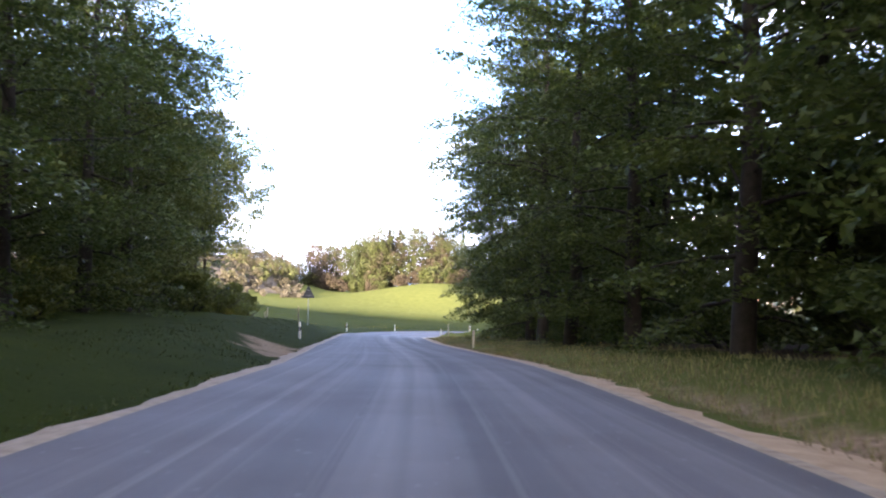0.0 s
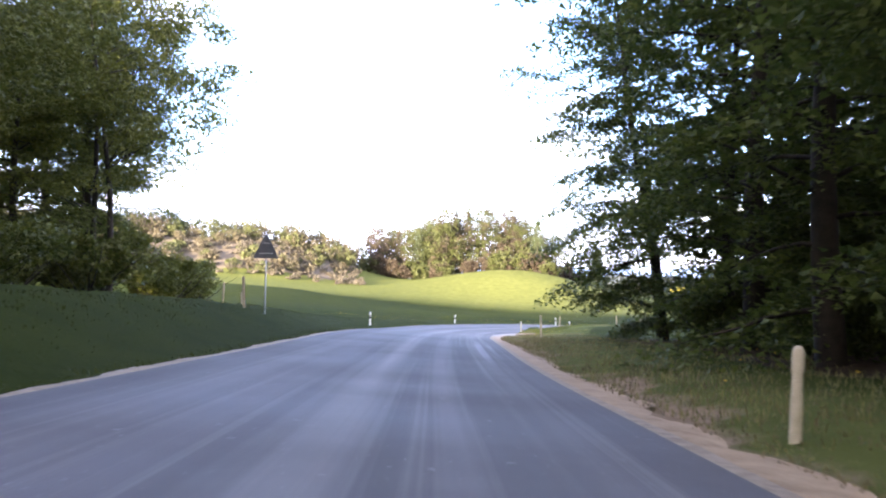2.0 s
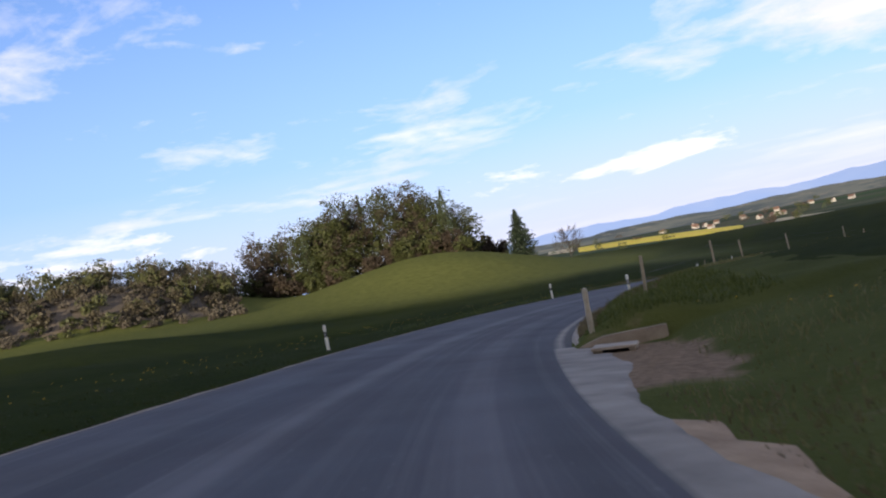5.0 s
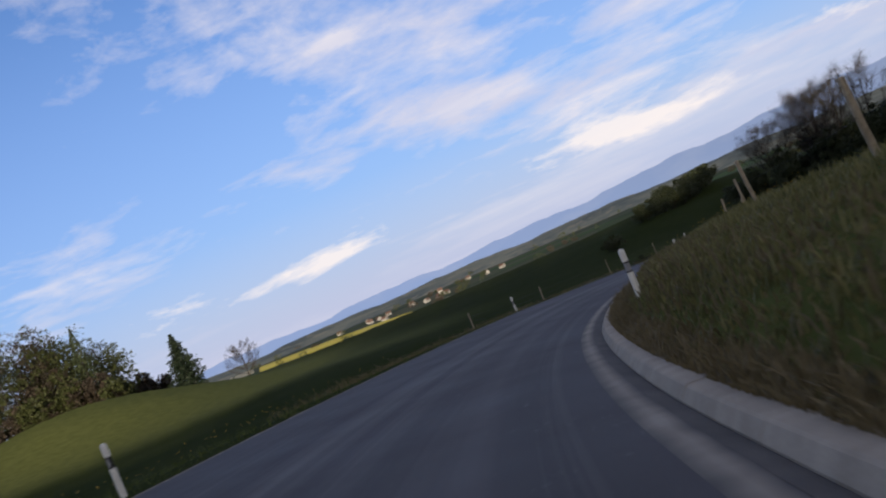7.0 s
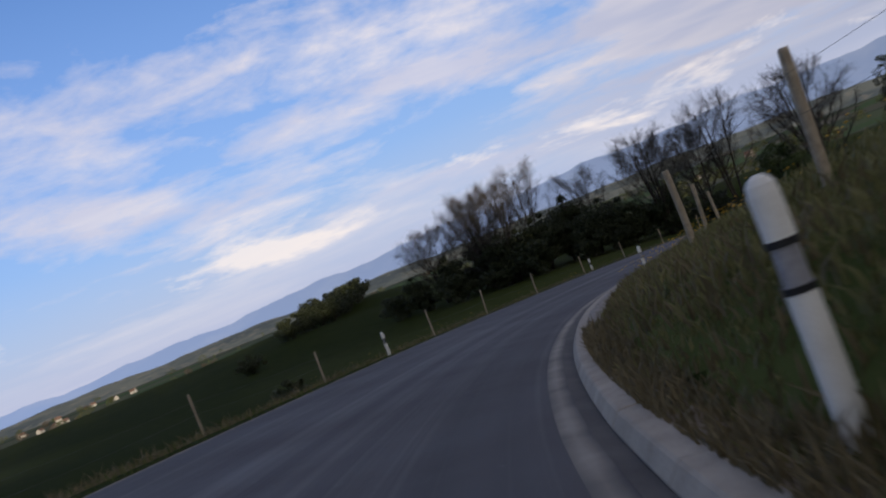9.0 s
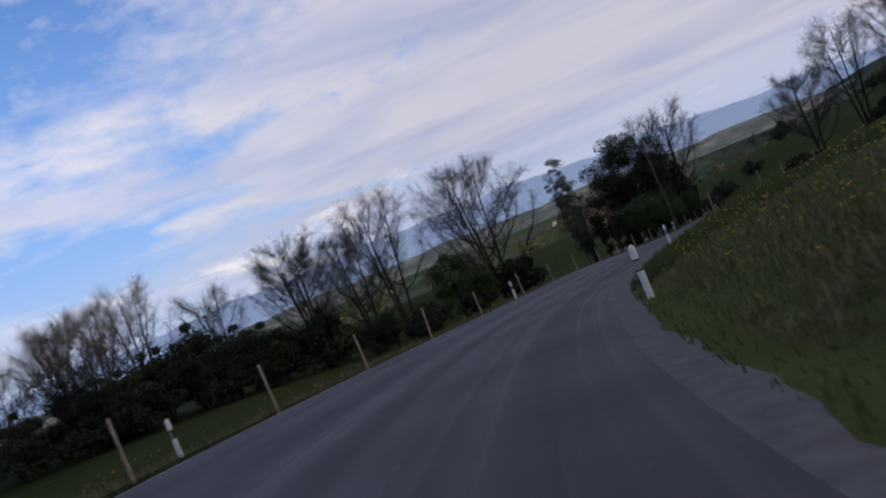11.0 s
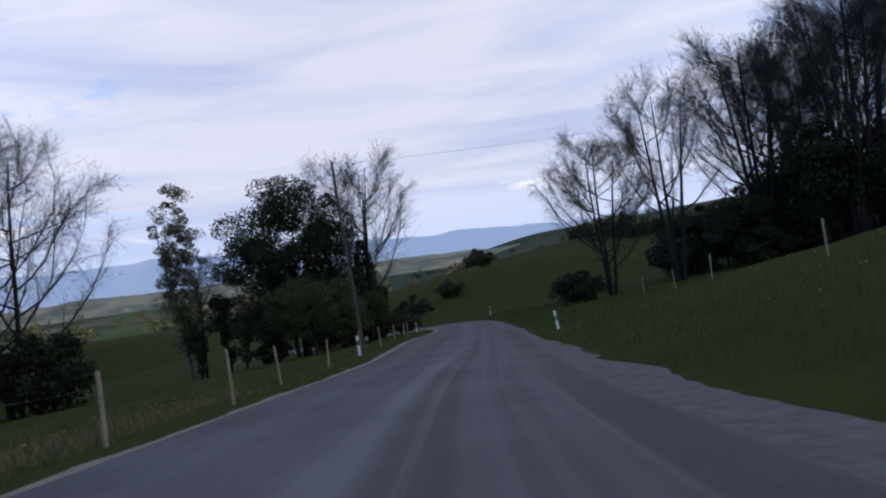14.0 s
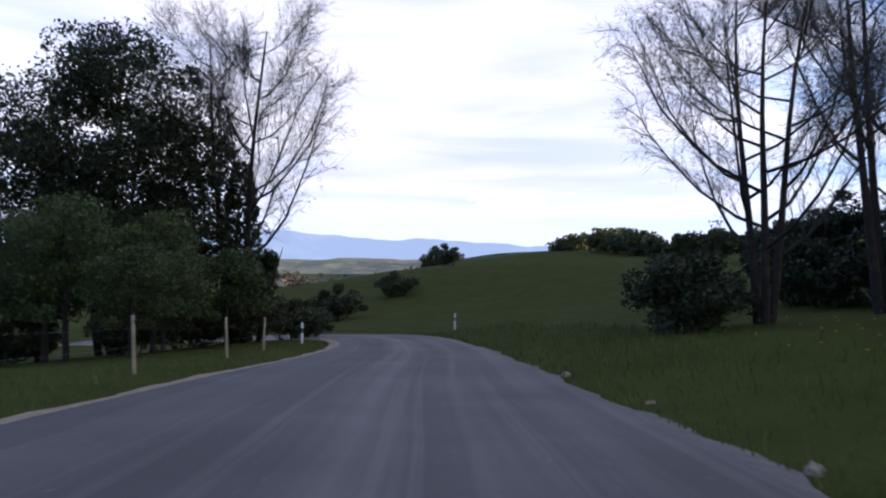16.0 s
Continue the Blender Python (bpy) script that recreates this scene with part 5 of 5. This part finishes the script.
for k in range(46):
    u = rng.uniform()
    places.append((-74 + 96 * u, 446 + 20 * (1 - u) + rng.uniform(-6, 3), rng.uniform(5, 11), rng.uniform(3.2, 5.0), int(rng.choice([0, 1], 1)[0])))
far_trees("knoll_wood", places, [FAR_LEAF, FAR_BROWN, FAR_SPRUCE], 81, "mixed spring wood of green and russet trees on the knoll", leaf_n=1000, leaf_size=0.43)
places = []
for k in range(320):
    x = -68 - 300 * rng.uniform()
    places.append((x, 430 + 0.25 * (x + 95) + rng.uniform(-6, 30), rng.uniform(8, 14), rng.uniform(3.4, 5.4), int(rng.choice([0, 1, 1, 0], 1)[0])))
for k in range(130):
    x = -72 - 290 * rng.uniform()
    places.append((x, 408 + 0.25 * (x + 95) + rng.uniform(-26, 20), rng.uniform(2.5, 6.5), rng.uniform(2.6, 4.2), 1 if rng.uniform() < 0.75 else 0))
far_trees("scrub_wood", places, [SCRUB_LEAF, SCRUB_BROWN, FAR_SPRUCE], 82, "low russet scrub and young trees along the far field edge", leaf_n=330, leaf_size=0.45)
places = []
for k in range(400):
    a, r = radians(-42 + 29 * rng.uniform()), 250 + 82 * rng.uniform()
    places.append((-3 + r * math.sin(a), 115 + (r + 30) * math.cos(a), rng.uniform(1.2, 3.6), rng.uniform(1.6, 3.2), 1 if rng.uniform() < 0.85 else 0))
far_trees("brush", places, [FAR_LEAF, BRUSH, FAR_SPRUCE], 90, "low reddish-brown brush covering the slope below the scrub", "brush", 110, 0.42)
put_tree(conifer("spruce_tree", 19, 7.6, 83, "dark green spruce standing alone beside the far wood", size=0.42, per=8), 37.5, 452.0, 0)
put_tree(bare_tree("far_bare_tree", 14.5, 84, "round pale leafless tree on the far field", "", 1, bud_n=3000, wide=0.5, fork_at=0.16, limbs=26, bud_mat=FAR_BROWN), 59.0, 470.0, 0)
far_trees("small_wood", [(26 + rng.uniform(-6, 8), 470 + rng.uniform(0, 20), rng.uniform(8, 12), 3.2, 1) for _ in range(7)], [FAR_LEAF, FAR_BROWN, FAR_SPRUCE], 85, "pale bare trees behind the knoll")

# ---- the copse and the trees below the bend ----
COPSE = "bare trees of the roadside copse"
bare_a = bare_tree("bare_tree", 20, 41, "leafless tree with a fan of stems and fine twigs", COPSE, 3, bud_n=500, wide=0.44, fork_at=0.16, limbs=13)
bare_b = bare_tree("bare_tree", 22, 42, "tall leafless tree with several stems and fine twigs", COPSE, 3, bud_n=500, wide=0.34, fork_at=0.3, limbs=7)
bare_c = bare_tree("bare_tree", 21, 43, "leafless tree with upswept limbs and ivy on its trunk", COPSE, 3, bud_n=500, wide=0.335, fork_at=0.26, limbs=9, ivy=1.0)
put_tree(bare_a, 209.0, 251.0, 30, 1.38)
put_tree(bare_b, 197.0, 264.0, 0, 1.2)
put_tree(bare_c, 229.5, 219.6, 60, 1.08)
dark_bush = bush("thicket", 3.4, 5.0, 51, IVY_LEAF, 3000, 0.185, "dense dark thicket under the bare trees", "thicket", "thickets under the trees")
put_tree(dark_bush, 186.0, 284.0, 0, 1.3)
copse_rng = np.random.default_rng(44)
for x, y, k, sc in ((199, 271, 0, 1.1), (192, 277, 1, 1.25), (196, 297, 1, 1.05), (194, 311, 1, 1.16), (180, 315, 0, 1.15), (188, 322, 1, 1.16),
                    (177, 327, 0, 1.05), (206, 285, 1, 1.2), (177, 306, 0, 1.1)):
    repeat_tree((bare_a, bare_b)[k], x, y, copse_rng.uniform(0, 360), sc)
for x, y, sc in ((179, 288, 1.3), (174, 297, 1.5), (172, 306, 1.5), (168, 315, 1.3), (166, 331, 1.3), (184, 308, 1.8), (169, 326, 1.1), (191, 277, 1.5), (196, 270, 1.2), (184, 284, 1.3), (188, 314, 1.7), (192, 300, 1.8), (182, 320, 1.5),
                 (210.5, 248.5, 1.5), (207, 247, 1.2), (190.5, 259, 1.0), (195.5, 262, 0.9), (205, 282, 1.5), (211, 276, 1.4), (216, 268, 1.3), (221, 260, 1.2), (202, 290, 1.6)):
    repeat_tree(dark_bush, x, y, copse_rng.uniform(0, 360), sc)
leafing = put_tree(tufted_tree("leafing_tree", 12, 52, (3.4, 3.4, 4.6), 6.5, GREEN_LEAF, 4200, 0.155, "green leafing tree among bare trees", group="leafing trees", blobs=36), 203, 257, 0, 1.15)
for x, y, sc in ((199, 252, 0.8), (205.5, 253.5, 0.75), (210.5, 224.6, 0.62), (214.0, 226.5, 0.7), (208.5, 221.6, 0.5), (217.5, 222.5, 0.66), (221.5, 219.5, 0.6), (213.0, 221.2, 0.5)):
    repeat_tree(leafing, x, y, 70 * sc, sc)
put_tree(tufted_tree("birch_tree", 21, 53, (2.5, 2.5, 9.0), 11.5, BIRCH_LEAF, 13000, 0.10, "slim birch with thin olive foliage in the field", trunk_r=0.2, blobs=120, rough=0.36, bark=PALE_BARK), 223.5, 238.6, 0, 1.02)
put_tree(bare_tree("bare_tree", 15, 58, "slender leafless tree beside the birch", COPSE, 1, bud_n=300, wide=0.22, fork_at=0.2, limbs=12), 227.0, 238.0, 0)
put_tree(tufted_tree("ivy_tree", 20, 54, (7.6, 7.6, 8.9), 10.9, IVY_LEAF, 46000, 0.135, "broad dark evergreen-looking tree covered with ivy", trunk_r=0.5, blobs=170, rough=0.27, stems=3), 229.2, 227.5, 0, 1.02)
narrow = tufted_tree("ivy_tree", 11, 55, (1.5, 1.5, 4.8), 6.2, IVY_LEAF, 4200, 0.13, "narrow dark ivy-clad trunk in the field", group="ivy-clad trunks", trunk_r=0.2, blobs=26, rough=0.55)
put_tree(narrow, 226.0, 235.1, 0)
for x, y, sc in ((222.0, 237.5, 0.7), (205.0, 249.0, 0.7), (193.5, 266.0, 0.65), (230.5, 218.6, 0.8), (213.5, 231.5, 0.75)):
    repeat_tree(narrow, x, y, copse_rng.uniform(0, 360), sc)
round_bush = bush("round_bush", 2.6, 3.4, 56, BUSH_LEAF, 3600, 0.12, "rounded dull green bush in the field", group="field bushes")
put_tree(round_bush, 224.0, 222.0, 0, 1.2)
for x, y, sc in ((220, 224, 1.1), (227, 219.0, 1.1), (231, 216.5, 1.0), (233, 222, 1.2), (221, 230, 0.9), (72.8, 248.8, 0.75), (268, 213.6, 1.35), (285, 206.2, 1.2), (318, 195.5, 1.3), (379, 190, 2.0), (134.9, 346.3, 1.4), (236, 215.8, 0.9)):
    repeat_tree(round_bush, x, y, copse_rng.uniform(0, 360), sc)
for x, y, sc in ((169, 375.5, 1.2), (178, 381, 1.5), (188, 387, 1.7), (197, 393, 1.8), (207, 400, 1.9), (216, 406, 1.9), (225, 412, 1.7), (234, 418.5, 1.5)):
    repeat_tree(dark_bush, x, y, copse_rng.uniform(0, 360), sc)

# ---- the hillside wood above the last stretch ----
put_tree(bare_tree("bare_tree", 18, 61, "leafless tree with upright stems and loose pale twigs", COPSE, 3, bud_n=1500, wide=0.46, fork_at=0.2, limbs=11), 202.0, 198.9, 0, 0.82)
for x, y, k, sc in ((206.6, 191.3, 1, 0.85), (211, 181, 1, 1.1), (216, 175, 0, 1.1), (201, 177, 1, 1.1), (209, 171, 0, 1.2), (218, 169, 1, 1.2), (228, 173, 0, 1.2), (203, 166, 1, 1.2),
                    (214, 158, 0, 1.25), (226, 161, 1, 1.2), (198, 160, 0, 1.15)):
    repeat_tree((bare_a, bare_b)[k], x, y, copse_rng.uniform(0, 360), sc * 1.06)
dark_tree = tufted_tree("dark_tree", 14, 62, (4.2, 4.2, 6.2), 7.5, IVY_LEAF, 5500, 0.23, "dense dark evergreen-looking tree among bare trees", group="dark trees among the bare ones", blobs=40, rough=0.45)
put_tree(dark_tree, 207.0, 177.0, 0, 0.85)
for x, y, sc in ((213, 173, 0.8), (203, 169, 0.85), (220, 175, 0.8), (226, 182, 0.6), (217.5, 182.5, 0.5), (206, 185, 0.62), (203, 179, 0.8), (210.5, 183, 0.55), (199, 174, 0.8), (210, 165, 1.0), (199, 165, 0.9), (226, 168, 0.8), (217, 163, 0.9), (205, 158, 1.0), (196, 156, 1.0),
                 (184, 296, 0.8), (181, 305, 0.85), (178, 313, 0.8), (190, 306, 0.9), (186, 315, 0.85), (194, 292, 0.85), (226, 226.5, 0.8), (222.5, 229.5, 0.7), (188, 283, 0.9), (194, 278, 0.85), (174, 321, 0.75), (169.5, 328, 0.6), (180, 299, 0.95), (176, 307, 0.9), (184, 289, 0.9), (190, 299, 1.0), (182, 317, 0.9)):
    repeat_tree(dark_tree, x, y, copse_rng.uniform(0, 360), sc)
for x, y, sc in ((199.1, 203.0, 0.5), (201.1, 202.1, 0.56), (203.0, 200.7, 0.5), (204, 184, 0.8), (215, 185.5, 0.8), (218, 187, 0.85), (222, 186, 1.0), (226, 184.5, 1.1), (213, 182, 1.0), (210, 179, 1.1), (216, 176, 1.1), (223, 178, 1.1), (200, 173, 1.0), (196, 168, 1.0)):
    repeat_tree(dark_bush, x, y, copse_rng.uniform(0, 360), sc)
places = [(275 + 110 * rng.uniform(), 158 + rng.uniform(-5, 5), rng.uniform(3, 5), rng.uniform(2, 3.2), int(rng.choice([0, 1], 1)[0])) for _ in range(45)]
far_trees("hill_hedge", places, [FAR_SPRUCE, FAR_LEAF, FAR_SPRUCE], 86, "dark hedge of bushes along the hill crest", "hedge", 900, 0.3)

# ---- distance: fields, villages, woods, mountains ----
def field(name, a0, r0, r1, a1, r2, r3, mat, label, lift=1.5):
    """A field on the plain: its two ends by bearing (degrees) and near and far distance."""
    g = Geo()
    u, v = np.meshgrid(np.linspace(0, 1, 30), np.linspace(0, 1, 12))
    u, v = u.ravel(), v.ravel()
    a = np.radians(a0 + (a1 - a0) * u)
    r = (r0 + (r1 - r0) * v) * (1 - u) + (r2 + (r3 - r2) * v) * u
    x, y = -3 + r * np.sin(a), 115 + r * np.cos(a)
    z = height(x, y) + lift - 2.5 * (np.minimum.reduce([u, 1 - u, v, 1 - v]) < 0.001)
    i, j = np.meshgrid(np.arange(11), np.arange(29), indexing="ij")
    k = i * 30 + j
    g.add(np.stack([x, y, z], -1), np.stack([k, k + 1, k + 31, k + 30], -1).reshape(-1, 4))
    tagged(part(name, g, mat), label, "field", kind="structure")


field("rape_field", 10.2, 2000, 2500, 20.6, 1380, 1640, RAPE, "bright yellow rape field in bloom")
field("rape_field", 66.0, 930, 960, 70.0, 890, 912, RAPE, "bright yellow rape field in bloom")
field("stubble_field", -42.0, 268, 345, -13.0, 288, 350, STUBBLE, "brown stubble field below the scrub", 0.5)
field("pale_field", 8.4, 2300, 2900, 10.0, 2150, 2700, PALE_FIELD, "pale ploughed field in the distance")
field("pale_field", 22.0, 1500, 1640, 27.0, 1300, 1420, PALE_FIELD, "pale ploughed field in the distance")
field("pale_field", 33.0, 1300, 1380, 39.0, 1180, 1230, PALE_FIELD, "pale ploughed field in the distance")


def make_house():
    root = tagged(new("farmhouse"), "small pale house with a red-brown tiled roof", "house", "houses of the far village")
    g = Geo()
    g.box((-6, -4.5, -2), (6, 4.5, 5))
    g.add([(-6, -4.5, 5), (-6, 4.5, 5), (-6, 0, 9), (6, -4.5, 5), (6, 4.5, 5), (6, 0, 9)], [(0, 1, 2), (4, 3, 5)])
    part("wall", g, PLASTER, root)
    g = Geo()
    g.add([(-6.6, -5.2, 4.6), (6.6, -5.2, 4.6), (6.6, 0, 9.25), (-6.6, 0, 9.25), (-6.6, 5.2, 4.6), (6.6, 5.2, 4.6)], [(0, 1, 2, 3), (3, 2, 5, 4)])
    part("roof", g, ROOF_TILE, root)
    for x in (-3.5, 0, 3.5):
        for z in (0.8, 3.2):
            g = Geo()
            g.box((x - 0.6, -4.56, z), (x + 0.6, -4.49, z + 1.3))
            part("window", g, DARK, root)
    return root


house = make_house()
house_rng = np.random.default_rng(71)
for k in range(22):
    a, r = radians(house_rng.uniform(15, 27)), house_rng.uniform(1700, 2300)
    if k >= 17:
        a, r = radians(house_rng.uniform(60, 84)), house_rng.uniform(1250, 1800)
    x, y = 10 + r * math.sin(a), 130 + r * math.cos(a)
    m = pose(x, y, ground_at(x, y), 0, 0, house_rng.uniform(0, 360))
    if k == 0:
        house.matrix_world = m
    else:
        copy_thing(house, m)
places = []
for k in range(200):
    a, r = radians(house_rng.uniform(4, 108)), house_rng.uniform(1200, 2600)
    if k % 3 == 0:
        a, r = radians(house_rng.uniform(40, 108)), house_rng.uniform(520, 900)
    cx, cy = 30 + r * math.sin(a), 150 + r * math.cos(a)
    places.append((cx, cy, house_rng.uniform(9, 18), house_rng.uniform(6, 14), int(house_rng.integers(0, 3))))
far_trees("distant_woods", places, [FAR_LEAF, FAR_BROWN, FAR_SPRUCE], 87, "scattered dark woods on the distant plain")


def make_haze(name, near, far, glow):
    """Haze painted on a mountain range as glowing colour: near is the deep blue in the east, far the paler north."""
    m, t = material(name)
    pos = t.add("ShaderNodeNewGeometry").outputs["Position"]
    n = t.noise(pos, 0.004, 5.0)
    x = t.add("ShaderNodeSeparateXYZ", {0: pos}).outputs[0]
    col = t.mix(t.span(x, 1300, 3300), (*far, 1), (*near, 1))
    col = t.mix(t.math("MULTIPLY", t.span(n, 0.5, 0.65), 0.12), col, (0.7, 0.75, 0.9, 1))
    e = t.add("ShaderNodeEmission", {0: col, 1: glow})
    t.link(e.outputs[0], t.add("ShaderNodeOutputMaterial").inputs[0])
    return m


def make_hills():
    """Woods and fields on the far hills, with the haze put into an emissive colour."""
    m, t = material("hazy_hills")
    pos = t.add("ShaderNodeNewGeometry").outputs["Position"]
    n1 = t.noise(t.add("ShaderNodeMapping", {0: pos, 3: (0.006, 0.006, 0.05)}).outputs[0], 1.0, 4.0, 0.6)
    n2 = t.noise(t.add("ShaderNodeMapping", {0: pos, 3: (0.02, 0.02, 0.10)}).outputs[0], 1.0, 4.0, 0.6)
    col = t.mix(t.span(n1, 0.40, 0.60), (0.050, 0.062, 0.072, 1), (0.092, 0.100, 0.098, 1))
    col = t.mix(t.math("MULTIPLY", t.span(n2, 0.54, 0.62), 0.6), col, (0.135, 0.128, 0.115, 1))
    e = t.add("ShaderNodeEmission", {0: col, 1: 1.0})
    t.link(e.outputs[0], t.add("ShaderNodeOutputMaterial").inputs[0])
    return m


def mountains(name, r, a0, a1, base, ridge, jag, seed, mat, label):
    """A range round the horizon; ridge: rows of bearing and height over the base; jag: how rough its crest is."""
    g = Geo()
    a = np.radians(np.linspace(a0, a1, 420))
    rough = sum(np.sin(a * f * 37 + seed * f) / f for f in (1, 2.1, 3.7, 6.3, 11.2, 19.0))
    h = np.interp(np.degrees(a), *zip(*ridge)) + jag * rough
    rows = [np.stack([60 + rr * np.sin(a), 200 + rr * np.cos(a), z], -1) for rr, z in ((r - 350, base + 0 * a), (r - 120, base + h * 0.55), (r, base + h), (r + 200, base + 0 * a - 60))]
    v = np.stack(rows, 1)
    n, c = v.shape[:2]
    i, j = np.meshgrid(np.arange(n - 1), np.arange(c - 1), indexing="ij")
    k = i * c + j
    g.add(v.reshape(-1, 3), np.stack([k, k + c, k + c + 1, k + 1], -1).reshape(-1, 4))
    tagged(part(name, g, mat), label, "mountains", kind="structure")


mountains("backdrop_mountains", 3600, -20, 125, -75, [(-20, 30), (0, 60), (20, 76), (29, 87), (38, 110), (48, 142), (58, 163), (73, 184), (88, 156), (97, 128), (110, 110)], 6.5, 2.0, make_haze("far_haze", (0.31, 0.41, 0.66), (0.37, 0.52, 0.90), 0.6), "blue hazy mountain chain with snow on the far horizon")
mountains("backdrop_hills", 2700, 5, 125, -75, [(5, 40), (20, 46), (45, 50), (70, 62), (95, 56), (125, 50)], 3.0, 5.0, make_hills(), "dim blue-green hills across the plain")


# ---- grass and flowers on the verges ----
def blades(name, s0, s1, off0, off1, side, count, h0, h1, mat, seed, label, w=0.008):
    """Curved blades scattered beside the road; off: metres from the asphalt's edge."""
    rng = np.random.default_rng(seed)
    s = rng.uniform(s0, s1, count)
    u = rng.uniform(0, 1, count) ** 1.4
    gravel = np.where(s > 240, SHOULDER(s), 0.0)
    lat = np.where(side > 0, RIGHT(s) + gravel + off0 + (off1 - off0) * u, LEFT(s) - off0 - (off1 - off0) * u)
    keep = (track_at(s, lat) < rng.uniform(0.1, 0.5, count)) & ~((s > 119) & (s < 127.6) & (lat > 0) & (lat < RIGHT(s) + 2.0))
    s, u, lat = s[keep], u[keep], lat[keep]
    count = len(s)
    p = at_run(s, lat)
    z = height(p[:, 0], p[:, 1]) - 0.03
    z = np.where((s > 129) & (s < 215) & (side > 0) & (lat < RIGHT(s) + 0.92), np.maximum(z, p[:, 2] + 0.10), z)
    base = np.stack([p[:, 0], p[:, 1], z], -1)
    tuft = 0.75 + 0.3 * np.sin(p[:, 0] * 2.1 + 2 * np.sin(p[:, 1] * 0.7)) * np.sin(p[:, 1] * 1.7 + np.sin(p[:, 0] * 1.1)) + 0.25 * rng.normal(size=count).clip(-1.5, 1.5)
    h = rng.uniform(h0, h1, count) * tuft * (0.55 + 0.45 * np.clip(u * 4, 0, 1))
    a = rng.uniform(0, 2 * np.pi, count)
    side_v = np.stack([np.cos(a), np.sin(a), 0 * a], -1) * (w * (0.7 + h))[:, None] * 1.6
    bend = rng.normal(size=(count, 2)) * 0.33
    mid = base + np.stack([bend[:, 0] * h * 0.35, bend[:, 1] * h * 0.35, h * 0.6], -1)
    tip = base + np.stack([bend[:, 0] * h * 1.1, bend[:, 1] * h * 1.1, h], -1)
    v = np.stack([base - side_v, base + side_v, mid + side_v * 0.7, mid - side_v * 0.7, tip], 1).reshape(-1, 3)
    k = np.arange(count)[:, None] * 5
    g = Geo()
    g.add(v, k + np.array([[0, 1, 2, 3]]))
    g.f.append(k + np.array([[3, 2, 4]]))
    tagged(part(name, g, mat), label, "grass", kind="stuff")


blades("verge_grass", -12, 126, 0.9, 7.0, 1, 26000, 0.07, 0.20, BANK_BLADE, 91, "short green verge grass under the wood")
blades("verge_grass", 127.8, 150, 0.66, 5.0, 1, 14000, 0.10, 0.26, BLADE, 105, "short green grass at the start of the bank", 0.010)
blades("verge_grass", 148, 262, 0.66, 4.2, 1, 34000, 0.08, 0.26, BANK_BLADE, 92, "yellowish-green grass on the bank inside the bend", 0.013)
blades("verge_grass", 148, 262, 1.2, 6.5, 1, 44000, 0.08, 0.24, BANK_BLADE, 106, "green grass on the bank inside the bend", 0.014)
blades("dry_grass", -12, 118, 0.7, 3.6, 1, 14000, 0.05, 0.16, DRY_BLADE, 107, "sparse straw-coloured grass on the sandy verge", 0.008)
blades("dry_grass", 140, 250, 0.57, 3.2, 1, 18000, 0.08, 0.28, DRY_BLADE, 93, "dry straw-coloured grass hanging over the kerb", 0.013)
blades("verge_grass", 236, 400, 0.12, 6.0, 1, 20000, 0.12, 0.36, BLADE, 94, "green grass at the foot of the hillside")
blades("verge_grass", -12, 150, 0.45, 6.5, -1, 20000, 0.04, 0.11, SHADED_BLADE, 95, "short green grass on the verge", 0.012)
blades("verge_grass", 150, 400, 0.45, 5.0, -1, 15000, 0.10, 0.26, BLADE, 96, "short green grass along the field edge")

blades("dry_grass", 129, 216, 0.57, 1.0, 1, 24000, 0.10, 0.26, DRY_BLADE, 103, "dry straw-coloured grass hanging over the kerb", 0.009)
blades("dry_grass", 185, 330, 1.6, 6.0, -1, 14000, 0.15, 0.4, DRY_BLADE, 101, "dry yellow-brown grass along the field fence", 0.012)


def flowers(name, s0, s1, off0, off1, side, count, seed, label):
    rng = np.random.default_rng(seed)
    s = rng.uniform(s0, s1, count)
    lat = np.where(side > 0, RIGHT(s) + rng.uniform(off0, off1, count), LEFT(s) - rng.uniform(off0, off1, count))
    p = at_run(s, lat)
    c = np.stack([p[:, 0], p[:, 1], height(p[:, 0], p[:, 1]) + rng.uniform(0.24, 0.46, count)], -1)
    g = Geo()
    th = np.arange(7) * 2 * np.pi / 7
    ring = np.stack([0.023 * np.cos(th), 0.023 * np.sin(th), 0 * th], -1)
    top = np.concatenate([ring, [(0, 0, 0.014)], [(0, 0, -0.012)]])
    v = (c[:, None] + top[None]).reshape(-1, 3)
    f = [(i, (i + 1) % 7, 7) for i in range(7)] + [((i + 1) % 7, i, 8) for i in range(7)]
    k = np.arange(count)[:, None, None] * 9
    g.add(v, (k + np.array(f)[None]).reshape(-1, 3))
    tagged(part(name, g, DANDELION), label, "flowers", kind="stuff")


flowers("dandelions", 190, 262, 2.2, 7.5, 1, 320, 97, "yellow dandelions in the grass bank")
flowers("dandelions", 222, 262, 1.5, 7.0, 1, 700, 102, "orange-yellow dandelions in the grass at the bend's end")
flowers("dandelions", 262, 380, 3.0, 14.0, 1, 300, 98, "yellow dandelions scattered on the hillside")
flowers("dandelions", 20, 130, 1.5, 7.0, 1, 60, 99, "a few yellow dandelions in the verge")
flowers("dandelions", 110, 190, 1.5, 9.0, -1, 260, 104, "pale dandelions scattered in the meadow below the knoll")
flowers("dandelions", 230, 330, 0.8, 4.0, -1, 120, 100, "yellow dandelions by the fence")
